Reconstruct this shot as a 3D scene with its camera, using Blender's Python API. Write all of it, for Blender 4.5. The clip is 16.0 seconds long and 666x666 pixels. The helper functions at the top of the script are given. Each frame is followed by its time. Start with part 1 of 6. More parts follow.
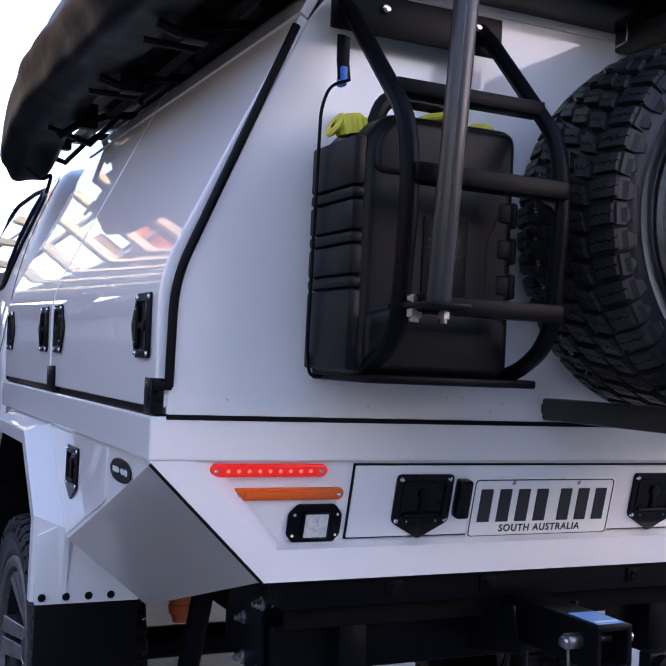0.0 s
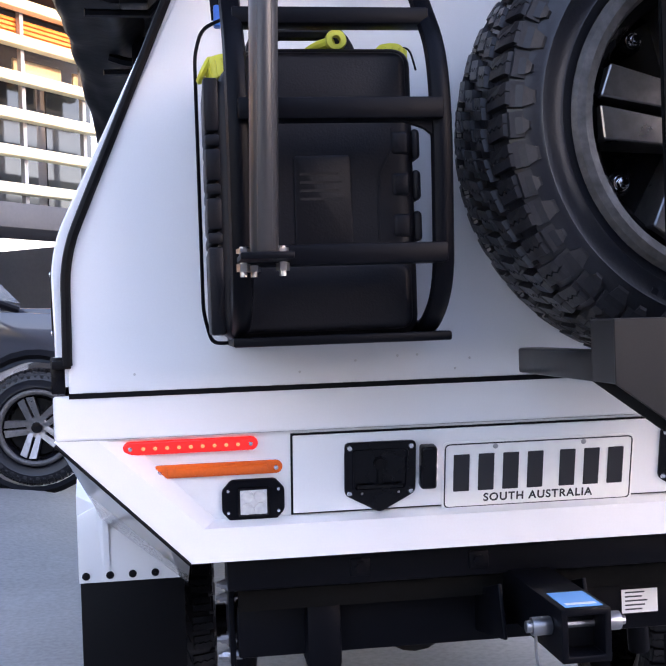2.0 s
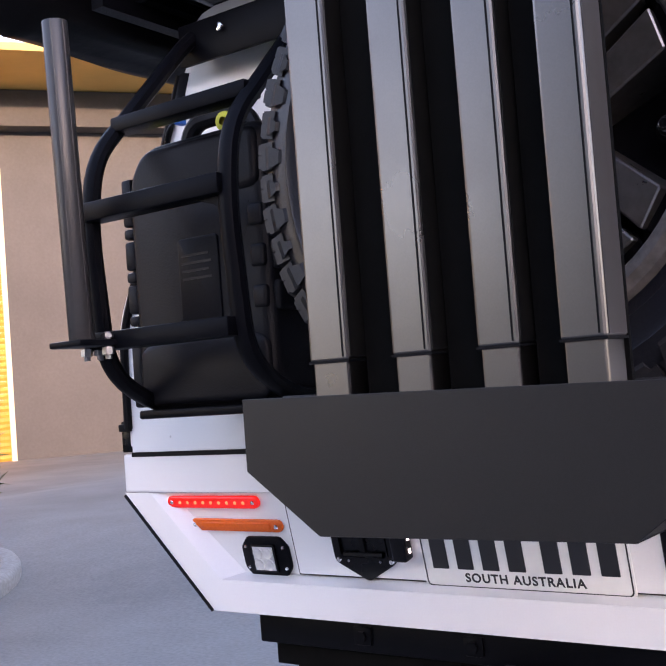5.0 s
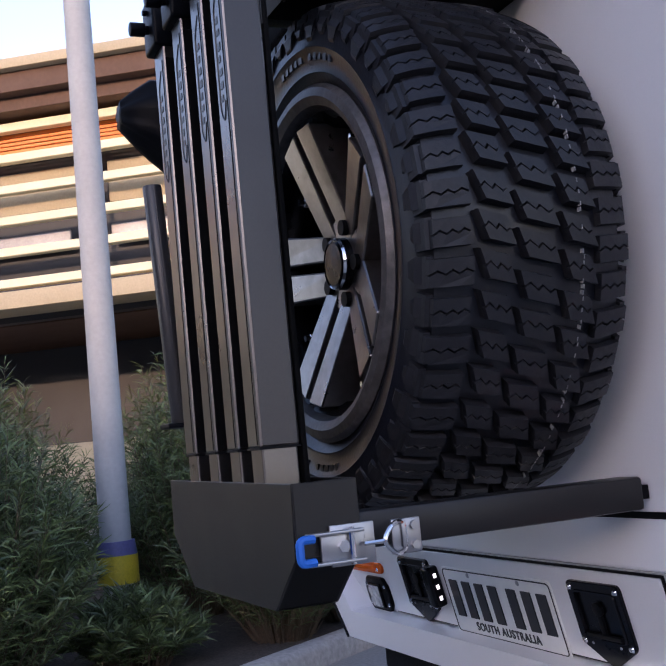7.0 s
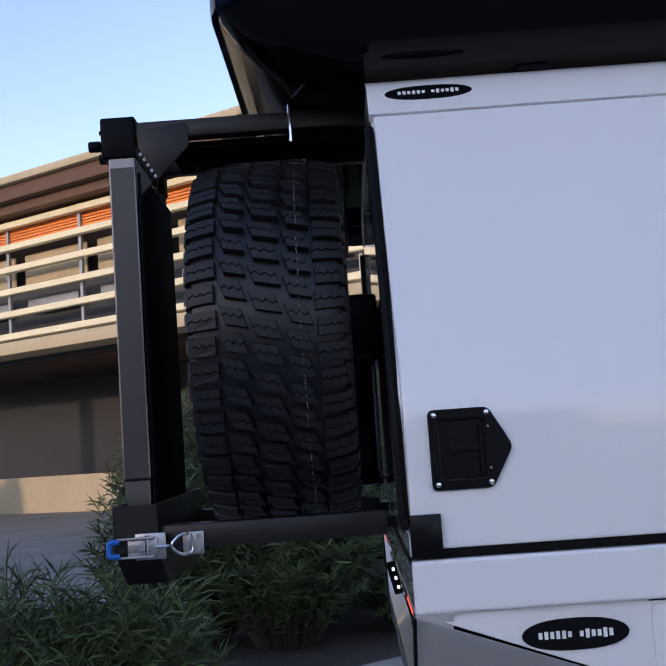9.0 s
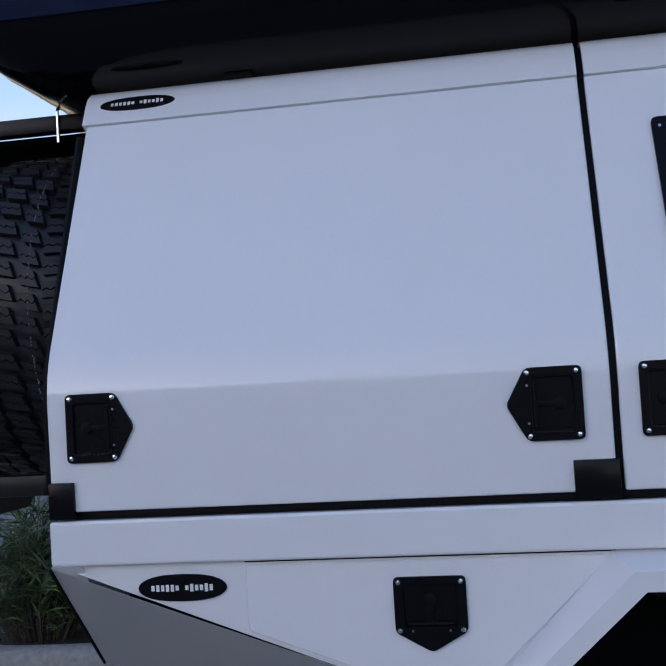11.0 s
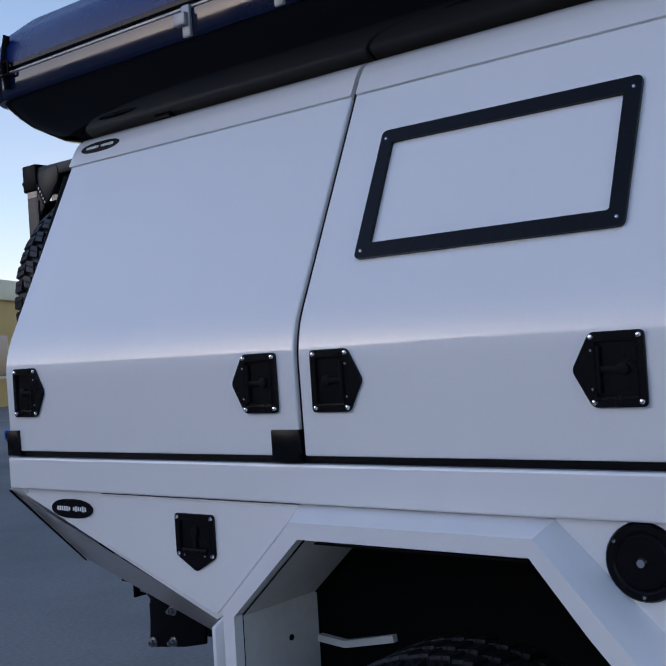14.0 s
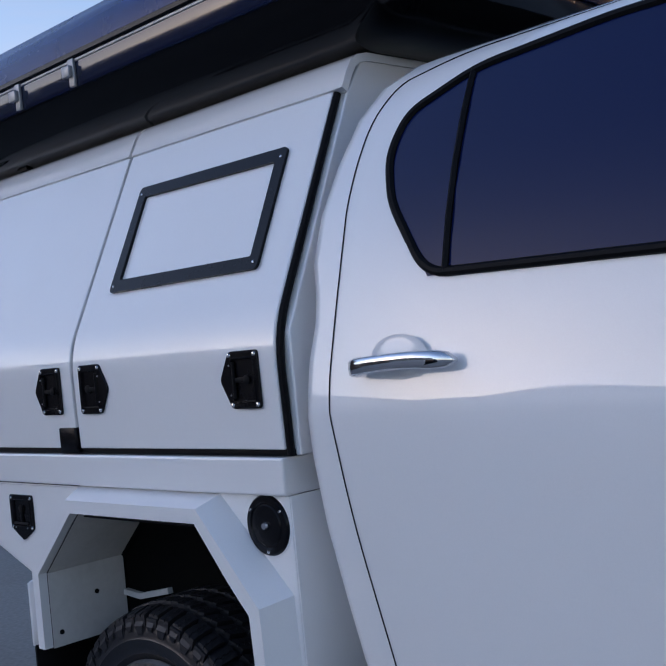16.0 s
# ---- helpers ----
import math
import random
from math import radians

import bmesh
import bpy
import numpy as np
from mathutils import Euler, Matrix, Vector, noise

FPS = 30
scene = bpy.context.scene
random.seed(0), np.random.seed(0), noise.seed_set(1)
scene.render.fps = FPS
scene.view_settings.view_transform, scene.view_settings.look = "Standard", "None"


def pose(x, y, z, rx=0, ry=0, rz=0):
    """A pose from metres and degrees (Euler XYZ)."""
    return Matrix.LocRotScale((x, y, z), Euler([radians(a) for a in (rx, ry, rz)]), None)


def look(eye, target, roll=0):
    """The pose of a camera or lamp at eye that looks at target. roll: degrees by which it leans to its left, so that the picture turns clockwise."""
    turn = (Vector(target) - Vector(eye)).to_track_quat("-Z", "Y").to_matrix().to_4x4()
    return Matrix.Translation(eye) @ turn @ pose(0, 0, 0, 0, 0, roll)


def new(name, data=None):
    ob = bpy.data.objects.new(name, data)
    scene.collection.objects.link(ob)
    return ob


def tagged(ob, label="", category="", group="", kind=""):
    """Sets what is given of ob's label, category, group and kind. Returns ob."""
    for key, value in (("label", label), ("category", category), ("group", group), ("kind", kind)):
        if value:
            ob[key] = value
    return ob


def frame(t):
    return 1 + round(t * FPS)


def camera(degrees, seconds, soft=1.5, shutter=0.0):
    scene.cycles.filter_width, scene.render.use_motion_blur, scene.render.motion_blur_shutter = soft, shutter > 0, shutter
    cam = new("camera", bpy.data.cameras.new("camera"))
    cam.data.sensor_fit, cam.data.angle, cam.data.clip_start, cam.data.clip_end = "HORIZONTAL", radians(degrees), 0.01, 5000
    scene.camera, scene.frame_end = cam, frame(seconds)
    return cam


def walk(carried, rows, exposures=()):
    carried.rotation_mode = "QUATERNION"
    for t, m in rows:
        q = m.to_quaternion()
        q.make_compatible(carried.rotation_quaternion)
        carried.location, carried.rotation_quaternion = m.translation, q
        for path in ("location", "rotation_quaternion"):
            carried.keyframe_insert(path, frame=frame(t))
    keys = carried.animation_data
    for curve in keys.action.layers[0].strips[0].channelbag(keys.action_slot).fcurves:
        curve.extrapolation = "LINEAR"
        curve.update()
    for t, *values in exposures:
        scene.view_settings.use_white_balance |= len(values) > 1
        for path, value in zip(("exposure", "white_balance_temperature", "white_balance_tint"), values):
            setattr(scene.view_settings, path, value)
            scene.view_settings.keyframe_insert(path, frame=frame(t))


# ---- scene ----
cam = camera(35.0, 16.0)
PATH = [
    (0, (-1.484, -1.934, 1.315), (-0.622, -0.13, 1.368), 2.6),
    (0.5, (-1.302, -2.032, 1.309), (-0.546, -0.182, 1.384), 0.6),
    (1, (-1.111, -2.099, 1.303), (-0.476, -0.204, 1.384), -0.5),
    (1.5, (-0.909, -2.036, 1.312), (-0.429, -0.095, 1.344), -1.3),
    (2, (-0.682, -1.992, 1.31), (-0.407, -0.011, 1.295), -2.0),
    (2.5, (-0.398, -2.004, 1.321), (-0.402, -0.004, 1.328), -2.3),
    (3, (-0.148, -1.997, 1.32), (-0.376, -0.01, 1.37), -2.9),
    (3.2, (-0.077, -1.971, 1.313), (-0.383, 0.004, 1.37), -3.0),
    (5.3, (0.971, -1.512, 1.323), (-0.311, 0.018, 1.438), -4.5),
    (5.5, (1.057, -1.445, 1.326), (-0.289, 0.028, 1.454), -4.6),
    (6, (1.321, -1.315, 1.329), (-0.22, -0.044, 1.42), -4.8),
    (6.5, (1.613, -1.193, 1.35), (-0.091, -0.153, 1.484), -5.1),
    (7, (1.762, -1.013, 1.342), (-0.067, -0.232, 1.55), -5.5),
    (7.5, (1.904, -0.815, 1.357), (-0.007, -0.277, 1.598), -5.4),
    (8, (2.157, -0.611, 1.364), (0.201, -0.286, 1.628), -5.3),
    (8.2, (2.278, -0.525, 1.349), (0.312, -0.276, 1.617), -5.0),
    (10.3, (2.85, 0.537, 1.46), (0.867, 0.302, 1.561), -3.9),
    (10.5, (2.858, 0.583, 1.436), (0.873, 0.364, 1.54), -3.9),
    (11, (2.805, 0.874, 1.428), (0.834, 0.545, 1.52), -3.4),
    (11.5, (2.779, 1.132, 1.404), (0.843, 0.638, 1.496), -3.3),
    (12, (2.814, 1.456, 1.445), (0.946, 0.748, 1.548), -3.1),
    (12.5, (2.792, 1.687, 1.411), (0.98, 0.846, 1.504), -3.5),
    (13, (2.638, 1.918, 1.436), (0.904, 0.923, 1.466), -3.5),
    (13.5, (2.612, 2.187, 1.427), (0.958, 1.064, 1.452), -3.5),
    (14, (2.596, 2.497, 1.432), (1.039, 1.243, 1.462), -3.7),
    (14.5, (2.499, 2.723, 1.415), (1.027, 1.37, 1.455), -3.4),
    (15, (2.406, 2.972, 1.42), (0.983, 1.566, 1.461), -3.5),
    (15.5, (2.439, 3.289, 1.437), (1.035, 1.865, 1.461), -4.1),
    (16, (2.441, 3.532, 1.443), (1.016, 2.129, 1.45), -5.6),
]
EXPOSURES = [(0, 2.54, 6200, 36), (1.5, 3.16, 6350, 35), (3.0, 3.70, 6750, 33), (5.5, 2.74, 6750, 37), (7, 1.92, 6000, 35), (8, 1.60, 5900, 31), (10.5, 1.04, 5700, 26), (11.5, 1.16, 5750, 26), (13, 0.84, 5650, 25), (16, 1.06, 5700, 25)]
walk(cam, [(t, look(eye, target, roll)) for t, eye, target, roll in PATH], EXPOSURES)

# ---- world and light ----
world = bpy.data.worlds.new("sky")
scene.world = world
world.use_nodes = True
wn = world.node_tree.nodes
sky = wn.new("ShaderNodeTexSky")
sky.sky_type = 'NISHITA'
sky.sun_disc = False
sky.dust_density = 0.6
SUN_EL, SUN_AZ = 9.0, -38.0
sky.sun_elevation = radians(SUN_EL)
sky.sun_rotation = radians(90.0 - SUN_AZ)
wn["Background"].inputs[1].default_value = 0.15
# thin evening cloud and haze, thicker towards the horizon all round
wl = world.node_tree.links
direction = wn.new("ShaderNodeTexCoord")
split = wn.new("ShaderNodeSeparateXYZ")
wl.new(direction.outputs["Generated"], split.inputs[0])
low = wn.new("ShaderNodeMapRange")
low.inputs[1].default_value, low.inputs[2].default_value = 0.0, 0.55
low.inputs[3].default_value, low.inputs[4].default_value = 1.0, 0.0
wl.new(split.outputs["Z"], low.inputs[0])
stretch = wn.new("ShaderNodeMapping")
stretch.inputs["Scale"].default_value = (1.3, 1.3, 7.0)
wl.new(direction.outputs["Generated"], stretch.inputs["Vector"])
puffs = wn.new("ShaderNodeTexNoise")
puffs.inputs["Scale"].default_value = 2.2
puffs.inputs["Detail"].default_value = 7
puffs.inputs["Roughness"].default_value = 0.55
wl.new(stretch.outputs[0], puffs.inputs["Vector"])
cover = wn.new("ShaderNodeMapRange")
cover.inputs[1].default_value, cover.inputs[2].default_value = 0.50, 0.70
cover.inputs[3].default_value, cover.inputs[4].default_value = 0.22, 0.95
wl.new(puffs.outputs["Fac"], cover.inputs[0])
amount = wn.new("ShaderNodeMath")
amount.operation = 'MULTIPLY'
wl.new(low.outputs[0], amount.inputs[0])
wl.new(cover.outputs[0], amount.inputs[1])
grey = wn.new("ShaderNodeRGBToBW")
wl.new(sky.outputs[0], grey.inputs[0])
cloud = wn.new("ShaderNodeMix")
cloud.data_type, cloud.blend_type = 'RGBA', 'MULTIPLY'
cloud.inputs[0].default_value = 1
wl.new(grey.outputs[0], cloud.inputs[6])
cloud.inputs[7].default_value = (1.08, 1.08, 1.08, 1)
veil = wn.new("ShaderNodeMix")
veil.data_type = 'RGBA'
wl.new(amount.outputs[0], veil.inputs[0])
wl.new(sky.outputs[0], veil.inputs[6])
wl.new(cloud.outputs[2], veil.inputs[7])
wl.new(veil.outputs[2], wn["Background"].inputs[0])
sun = new("sun", bpy.data.lights.new("sun", 'SUN'))
sun.data.energy = 0.62
sun.data.angle = radians(0.6)
sun.data.color = (1.0, 0.70, 0.38)
sun_dir = Vector((math.cos(radians(SUN_AZ)) * math.cos(radians(SUN_EL)), math.sin(radians(SUN_AZ)) * math.cos(radians(SUN_EL)), math.sin(radians(SUN_EL))))
sun.rotation_euler = sun_dir.to_track_quat("Z", "Y").to_euler()


# ---- materials ----
def material(name, color, rough=0.5, metal=0.0, coat=0.0, grain=0.0, grain_scale=60.0, stain=0.0, stain_scale=3.0, bump=0.0, bump_scale=120.0,
             stain_color=None, emit=None, spec=0.5, vary=0.0, island=False, coat_rough=0.03):
    m = bpy.data.materials.new(name)
    m.use_nodes = True
    nt = m.node_tree
    n, ln = nt.nodes, nt.links
    p = n["Principled BSDF"]
    p.inputs["Base Color"].default_value = (*color, 1)
    p.inputs["Roughness"].default_value = rough
    p.inputs["Metallic"].default_value = metal
    p.inputs["Specular IOR Level"].default_value = spec
    p.inputs["Coat Weight"].default_value = coat
    p.inputs["Coat Roughness"].default_value = coat_rough
    co = n.new("ShaderNodeTexCoord")
    out = None
    if stain > 0 or grain > 0:
        big = n.new("ShaderNodeTexNoise")
        big.inputs["Scale"].default_value = stain_scale
        big.inputs["Detail"].default_value = 6
        big.inputs["Roughness"].default_value = 0.6
        ln.new(co.outputs["Object"], big.inputs["Vector"])
        small = n.new("ShaderNodeTexNoise")
        small.inputs["Scale"].default_value = grain_scale
        small.inputs["Detail"].default_value = 3
        ln.new(co.outputs["Object"], small.inputs["Vector"])
        ramp = n.new("ShaderNodeValToRGB")
        ramp.color_ramp.elements[0].position, ramp.color_ramp.elements[1].position = 0.42, 0.72
        ln.new(big.outputs["Fac"], ramp.inputs["Fac"])
        mix = n.new("ShaderNodeMix")
        mix.data_type = 'RGBA'
        sc = stain_color or tuple(c * 0.55 for c in color)
        mix.inputs[6].default_value = (*color, 1)
        mix.inputs[7].default_value = (*sc, 1)
        k = n.new("ShaderNodeMath")
        k.operation = 'MULTIPLY'
        k.inputs[1].default_value = stain
        ln.new(ramp.outputs["Color"], k.inputs[0])
        ln.new(k.outputs[0], mix.inputs[0])
        g = n.new("ShaderNodeMapRange")
        g.inputs[1].default_value, g.inputs[2].default_value = 0.3, 0.7
        g.inputs[3].default_value, g.inputs[4].default_value = 1 - grain, 1 + grain
        ln.new(small.outputs["Fac"], g.inputs[0])
        mul = n.new("ShaderNodeMix")
        mul.data_type, mul.blend_type = 'RGBA', 'MULTIPLY'
        mul.inputs[0].default_value = 1
        ln.new(mix.outputs[2], mul.inputs[6])
        ln.new(g.outputs[0], mul.inputs[7])
        out = mul.outputs[2]
        rr = n.new("ShaderNodeMapRange")
        rr.inputs[3].default_value, rr.inputs[4].default_value = max(rough - 0.06, 0.02), min(rough + 0.1, 1)
        ln.new(big.outputs["Fac"], rr.inputs[0])
        ln.new(rr.outputs[0], p.inputs["Roughness"])
    if vary > 0:
        info = n.new("ShaderNodeNewGeometry" if island else "ShaderNodeObjectInfo")
        v = n.new("ShaderNodeMapRange")
        v.inputs[3].default_value, v.inputs[4].default_value = 1 - vary, 1 + vary
        ln.new(info.outputs["Random Per Island" if island else "Random"], v.inputs[0])
        mv = n.new("ShaderNodeMix")
        mv.data_type, mv.blend_type = 'RGBA', 'MULTIPLY'
        mv.inputs[0].default_value = 1
        if out is not None:
            ln.new(out, mv.inputs[6])
        else:
            mv.inputs[6].default_value = (*color, 1)
        ln.new(v.outputs[0], mv.inputs[7])
        out = mv.outputs[2]
    if out is not None:
        ln.new(out, p.inputs["Base Color"])
    if bump > 0:
        bn = n.new("ShaderNodeTexNoise")
        bn.inputs["Scale"].default_value = bump_scale
        bn.inputs["Detail"].default_value = 4
        ln.new(co.outputs["Object"], bn.inputs["Vector"])
        b = n.new("ShaderNodeBump")
        b.inputs["Strength"].default_value = bump
        b.inputs["Distance"].default_value = 0.004
        ln.new(bn.outputs["Fac"], b.inputs["Height"])
        ln.new(b.outputs[0], p.inputs["Normal"])
    if emit:
        p.inputs["Emission Color"].default_value = (*emit[0], 1)
        p.inputs["Emission Strength"].default_value = emit[1]
    return m


M_WHITE = material("white_paint", (0.78, 0.78, 0.78), 0.38, coat=1.0, coat_rough=0.012, grain=0.012, grain_scale=300, stain=0.05, stain_scale=2.5)
M_CAB = material("cab_paint", (0.76, 0.77, 0.78), 0.35, coat=1.0, coat_rough=0.01, grain=0.01, grain_scale=300, stain=0.03, stain_scale=2.5)
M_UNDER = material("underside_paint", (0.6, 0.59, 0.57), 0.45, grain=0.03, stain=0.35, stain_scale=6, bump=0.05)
M_BLACK = material("black_powder_coat", (0.003, 0.0033, 0.005), 0.36, grain=0.1, grain_scale=400, stain=0.2, stain_scale=8, bump=0.1, bump_scale=900, spec=0.07)
M_SEAL = material("rubber_seal", (0.004, 0.004, 0.005), 0.5, grain=0.1, grain_scale=200, spec=0.1)
M_GLOSSBLACK = material("gloss_black", (0.003, 0.003, 0.0045), 0.24, grain=0.05, stain=0.2, stain_scale=9, spec=0.18)
M_GREY = material("grey_anodised_aluminium", (0.16, 0.152, 0.148), 0.27, metal=1.0, grain=0.03, grain_scale=500, stain=0.12, stain_scale=5)
M_TROUGH = material("charcoal_powder_coat", (0.013, 0.0125, 0.0125), 0.34, grain=0.08, grain_scale=500, stain=0.15, stain_scale=7, bump=0.1, bump_scale=900, spec=0.28)
M_PLASTIC = material("can_plastic", (0.006, 0.0062, 0.0085), 0.40, grain=0.08, grain_scale=120, stain=0.25, stain_scale=10, bump=0.12, bump_scale=260, spec=0.14)
M_YELLOW = material("yellow_plastic", (0.62, 0.58, 0.04), 0.45, grain=0.06, stain=0.2, stain_scale=30)
M_RUBBER = material("tyre_rubber", (0.007, 0.0078, 0.012), 0.31, grain=0.15, grain_scale=160, stain=0.4, stain_scale=9, stain_color=(0.018, 0.0175, 0.017), spec=0.40, bump=0.12, bump_scale=180)
M_TREAD = material("tread_rubber", (0.012, 0.012, 0.0145), 0.42, grain=0.2, grain_scale=140, stain=0.4, stain_scale=12, stain_color=(0.022, 0.0215, 0.022), spec=0.30, bump=0.12, bump_scale=180)
M_CHALK = material("tread_chalk_line", (0.22, 0.21, 0.2), 0.8, grain=0.3, grain_scale=200)
M_RIM = material("rim_alloy", (0.27, 0.255, 0.25), 0.28, metal=0.9, grain=0.08, stain=0.4, stain_scale=22, stain_color=(0.09, 0.08, 0.07))
M_RIMLIP = material("rim_lip_worn", (0.10, 0.092, 0.088), 0.40, metal=0.3, grain=0.25, grain_scale=70, stain=0.8, stain_scale=28, stain_color=(0.05, 0.046, 0.043), bump=0.2)
M_CHROME = material("chrome", (0.75, 0.75, 0.76), 0.1, metal=1.0, grain=0.02, stain=0.1, stain_scale=20)
M_ZINC = material("zinc_steel", (0.38, 0.38, 0.39), 0.36, metal=1.0, grain=0.08, stain=0.3, stain_scale=30)
M_BLUE = material("blue_rubber", (0.01, 0.12, 0.5), 0.45, grain=0.05, stain=0.15, stain_scale=30)
M_RED = material("red_lens", (0.5, 0.02, 0.015), 0.12, emit=((1.0, 0.02, 0.01), 0.07))
M_REDLED = material("red_led", (0.9, 0.1, 0.06), 0.2, emit=((1.0, 0.10, 0.03), 0.4))
M_AMBER = material("amber_lens", (0.75, 0.12, 0.01), 0.15, grain=0.05, grain_scale=200)
M_LAMPGLASS = material("lamp_reflector", (0.72, 0.72, 0.7), 0.2, metal=0.4, grain=0.1, grain_scale=90)
M_PLATE = material("plate_white", (0.8, 0.8, 0.77), 0.35, grain=0.02, stain=0.1, stain_scale=20)
M_INK = material("plate_ink", (0.012, 0.012, 0.014), 0.4)
M_GLASS = material("tinted_glass", (0.006, 0.012, 0.060), 0.03, spec=0.22)
# Liner black, taken close to zero so gaps and undersides read as shade
M_WELL_SHADE = material("liner_and_shade_black", (0.003, 0.003, 0.003), 0.85, grain=0.2, grain_scale=60, stain=0.3, spec=0.08)
M_SPRING = material("orange_spring_steel", (0.55, 0.10, 0.02), 0.45, grain=0.1, stain=0.3, stain_scale=20)
M_NAVY = material("navy_vinyl", (0.010, 0.026, 0.13), 0.24, spec=0.25, grain=0.08, grain_scale=250, stain=0.15, stain_scale=8, bump=0.1, bump_scale=14)
M_CANVAS = material("black_pvc_bag", (0.0035, 0.0035, 0.0045), 0.4, grain=0.12, grain_scale=300, stain=0.2, stain_scale=6, bump=0.5, bump_scale=16, spec=0.07)
M_GALV = material("galvanised_steel", (0.34, 0.345, 0.355), 0.42, metal=0.6, grain=0.1, grain_scale=25, stain=0.3, stain_scale=4)
M_CONCRETE = material("concrete", (0.245, 0.232, 0.213), 0.75, grain=0.14, grain_scale=40, stain=0.7, stain_scale=0.5, bump=0.15, bump_scale=60)


# ---- builders ----
def merge(dst, src):
    me = bpy.data.meshes.new("tmp")
    src.to_mesh(me)
    src.free()
    dst.from_mesh(me)
    bpy.data.meshes.remove(me)
    return dst


def joined(*bms):
    out = bms[0]
    for b in bms[1:]:
        merge(out, b)
    return out


def bevelled(bm, width, seg=2, angle=25):
    if width > 0:
        edges = [e for e in bm.edges if len(e.link_faces) == 2 and e.calc_face_angle(0) > radians(angle)]
        bmesh.ops.bevel(bm, geom=edges, offset=width, segments=seg, profile=0.5, affect='EDGES', clamp_overlap=True)
    return bm


def box(x0, x1, y0, y1, z0, z1, bev=0.0, seg=2):
    bm = bmesh.new()
    bmesh.ops.create_cube(bm, size=1)
    for v in bm.verts:
        v.co = Vector(((x0 + x1) / 2 + v.co.x * (x1 - x0), (y0 + y1) / 2 + v.co.y * (y1 - y0), (z0 + z1) / 2 + v.co.z * (z1 - z0)))
    return bevelled(bm, bev, seg)


def prism(pts, axis, a, b, bev=0.0, seg=2, angle=25):
    """A polygon of (u, v) drawn out along x, y or z: x takes (y, z), y takes (x, z), z takes (x, y)."""
    def put(u, v, w):
        return {"x": (w, u, v), "y": (u, w, v), "z": (u, v, w)}[axis]
    bm = bmesh.new()
    lo = [bm.verts.new(put(u, v, a)) for u, v in pts]
    hi = [bm.verts.new(put(u, v, b)) for u, v in pts]
    bm.faces.new(lo)
    bm.faces.new(hi[::-1])
    for i in range(len(pts)):
        j = (i + 1) % len(pts)
        bm.faces.new((lo[j], lo[i], hi[i], hi[j]))
    bmesh.ops.recalc_face_normals(bm, faces=bm.faces)
    return bevelled(bm, bev, seg, angle)


def tube(pts, r, seg=10, closed=False, square=False, flat=None, caps=True):
    """A round or square bar along a line of points."""
    pts = [Vector(p) for p in pts]
    bm = bmesh.new()
    rings = []
    n = len(pts)
    side = None
    if square:
        seg = 4
    for i, p in enumerate(pts):
        a = pts[i - 1] if (i > 0 or closed) else None
        b = pts[(i + 1) % n] if (i < n - 1 or closed) else None
        d1 = (p - a).normalized() if a is not None else (b - p).normalized()
        d2 = (b - p).normalized() if b is not None else d1
        d = (d1 + d2).normalized()
        if side is None:
            up = Vector((0, 0, 1)) if abs(d.z) < 0.9 else Vector((0, 1, 0))
            side = d.cross(up).normalized()
        side = (side - d * side.dot(d)).normalized()
        other = d.cross(side)
        stretch = 1 / max(d.dot(d1), 0.5)
        bend = (d2 - d1)
        bend = bend.normalized() if bend.length > 1e-4 else None
        ring = []
        for k in range(seg):
            ang = 2 * math.pi * (k + (0.5 if square else 0)) / seg
            ra = r * (math.sqrt(2) if square else 1)
            o = side * math.cos(ang) * ra + other * math.sin(ang) * ra * (flat or 1)
            if bend is not None:
                o += bend * o.dot(bend) * (stretch - 1)
            ring.append(bm.verts.new(p + o))
        rings.append(ring)
    m = n if closed else n - 1
    for i in range(m):
        r0, r1 = rings[i], rings[(i + 1) % n]
        for k in range(seg):
            bm.faces.new((r0[k], r0[(k + 1) % seg], r1[(k + 1) % seg], r1[k]))
    if not closed and caps:
        bm.faces.new(rings[0][::-1])
        bm.faces.new(rings[-1])
    bmesh.ops.recalc_face_normals(bm, faces=bm.faces)
    return bm


def cyl(p0, p1, r, seg=16, r2=None, bev=0.0):
    bm = tube([p0, p1], r, seg)
    if r2 is not None:
        bm.verts.ensure_lookup_table()
        c = Vector(p1)
        for v in list(bm.verts)[seg:]:
            v.co = c + (v.co - c) * (r2 / r)
    return bevelled(bm, bev, 2, 40)


def rounded(pts, radius, seg=5, closed=False):
    """Rounds the corners of a line of points."""
    pts = [Vector(p) for p in pts]
    out = []
    n = len(pts)
    for i, p in enumerate(pts):
        if not closed and i in (0, n - 1):
            out.append(p)
            continue
        a, b = pts[i - 1], pts[(i + 1) % n]
        ra = min(radius, (a - p).length * 0.45, (b - p).length * 0.45)
        s, e = p + (a - p).normalized() * ra, p + (b - p).normalized() * ra
        for k in range(seg + 1):
            t = k / seg
            out.append(s * (1 - t) ** 2 + p * 2 * t * (1 - t) + e * t ** 2)
    return out


def rounded2(pts, radius, seg=4):
    return [(p.x, p.y) for p in rounded([(u, v, 0) for u, v in pts], radius, seg, True)]


def strip(profile, thick, axis_a, axis_b, flip=1):
    """A bent sheet: an open line of (x, z) with a thickness on its inner side, drawn out along y."""
    n = len(profile)
    inner = []
    for i, (x, z) in enumerate(profile):
        a = profile[max(i - 1, 0)]
        b = profile[min(i + 1, n - 1)]
        d = Vector((b[0] - a[0], b[1] - a[1])).normalized()
        inner.append((x - d.y * thick * flip, z + d.x * thick * flip))
    return prism(list(profile) + inner[::-1], "y", axis_a, axis_b)


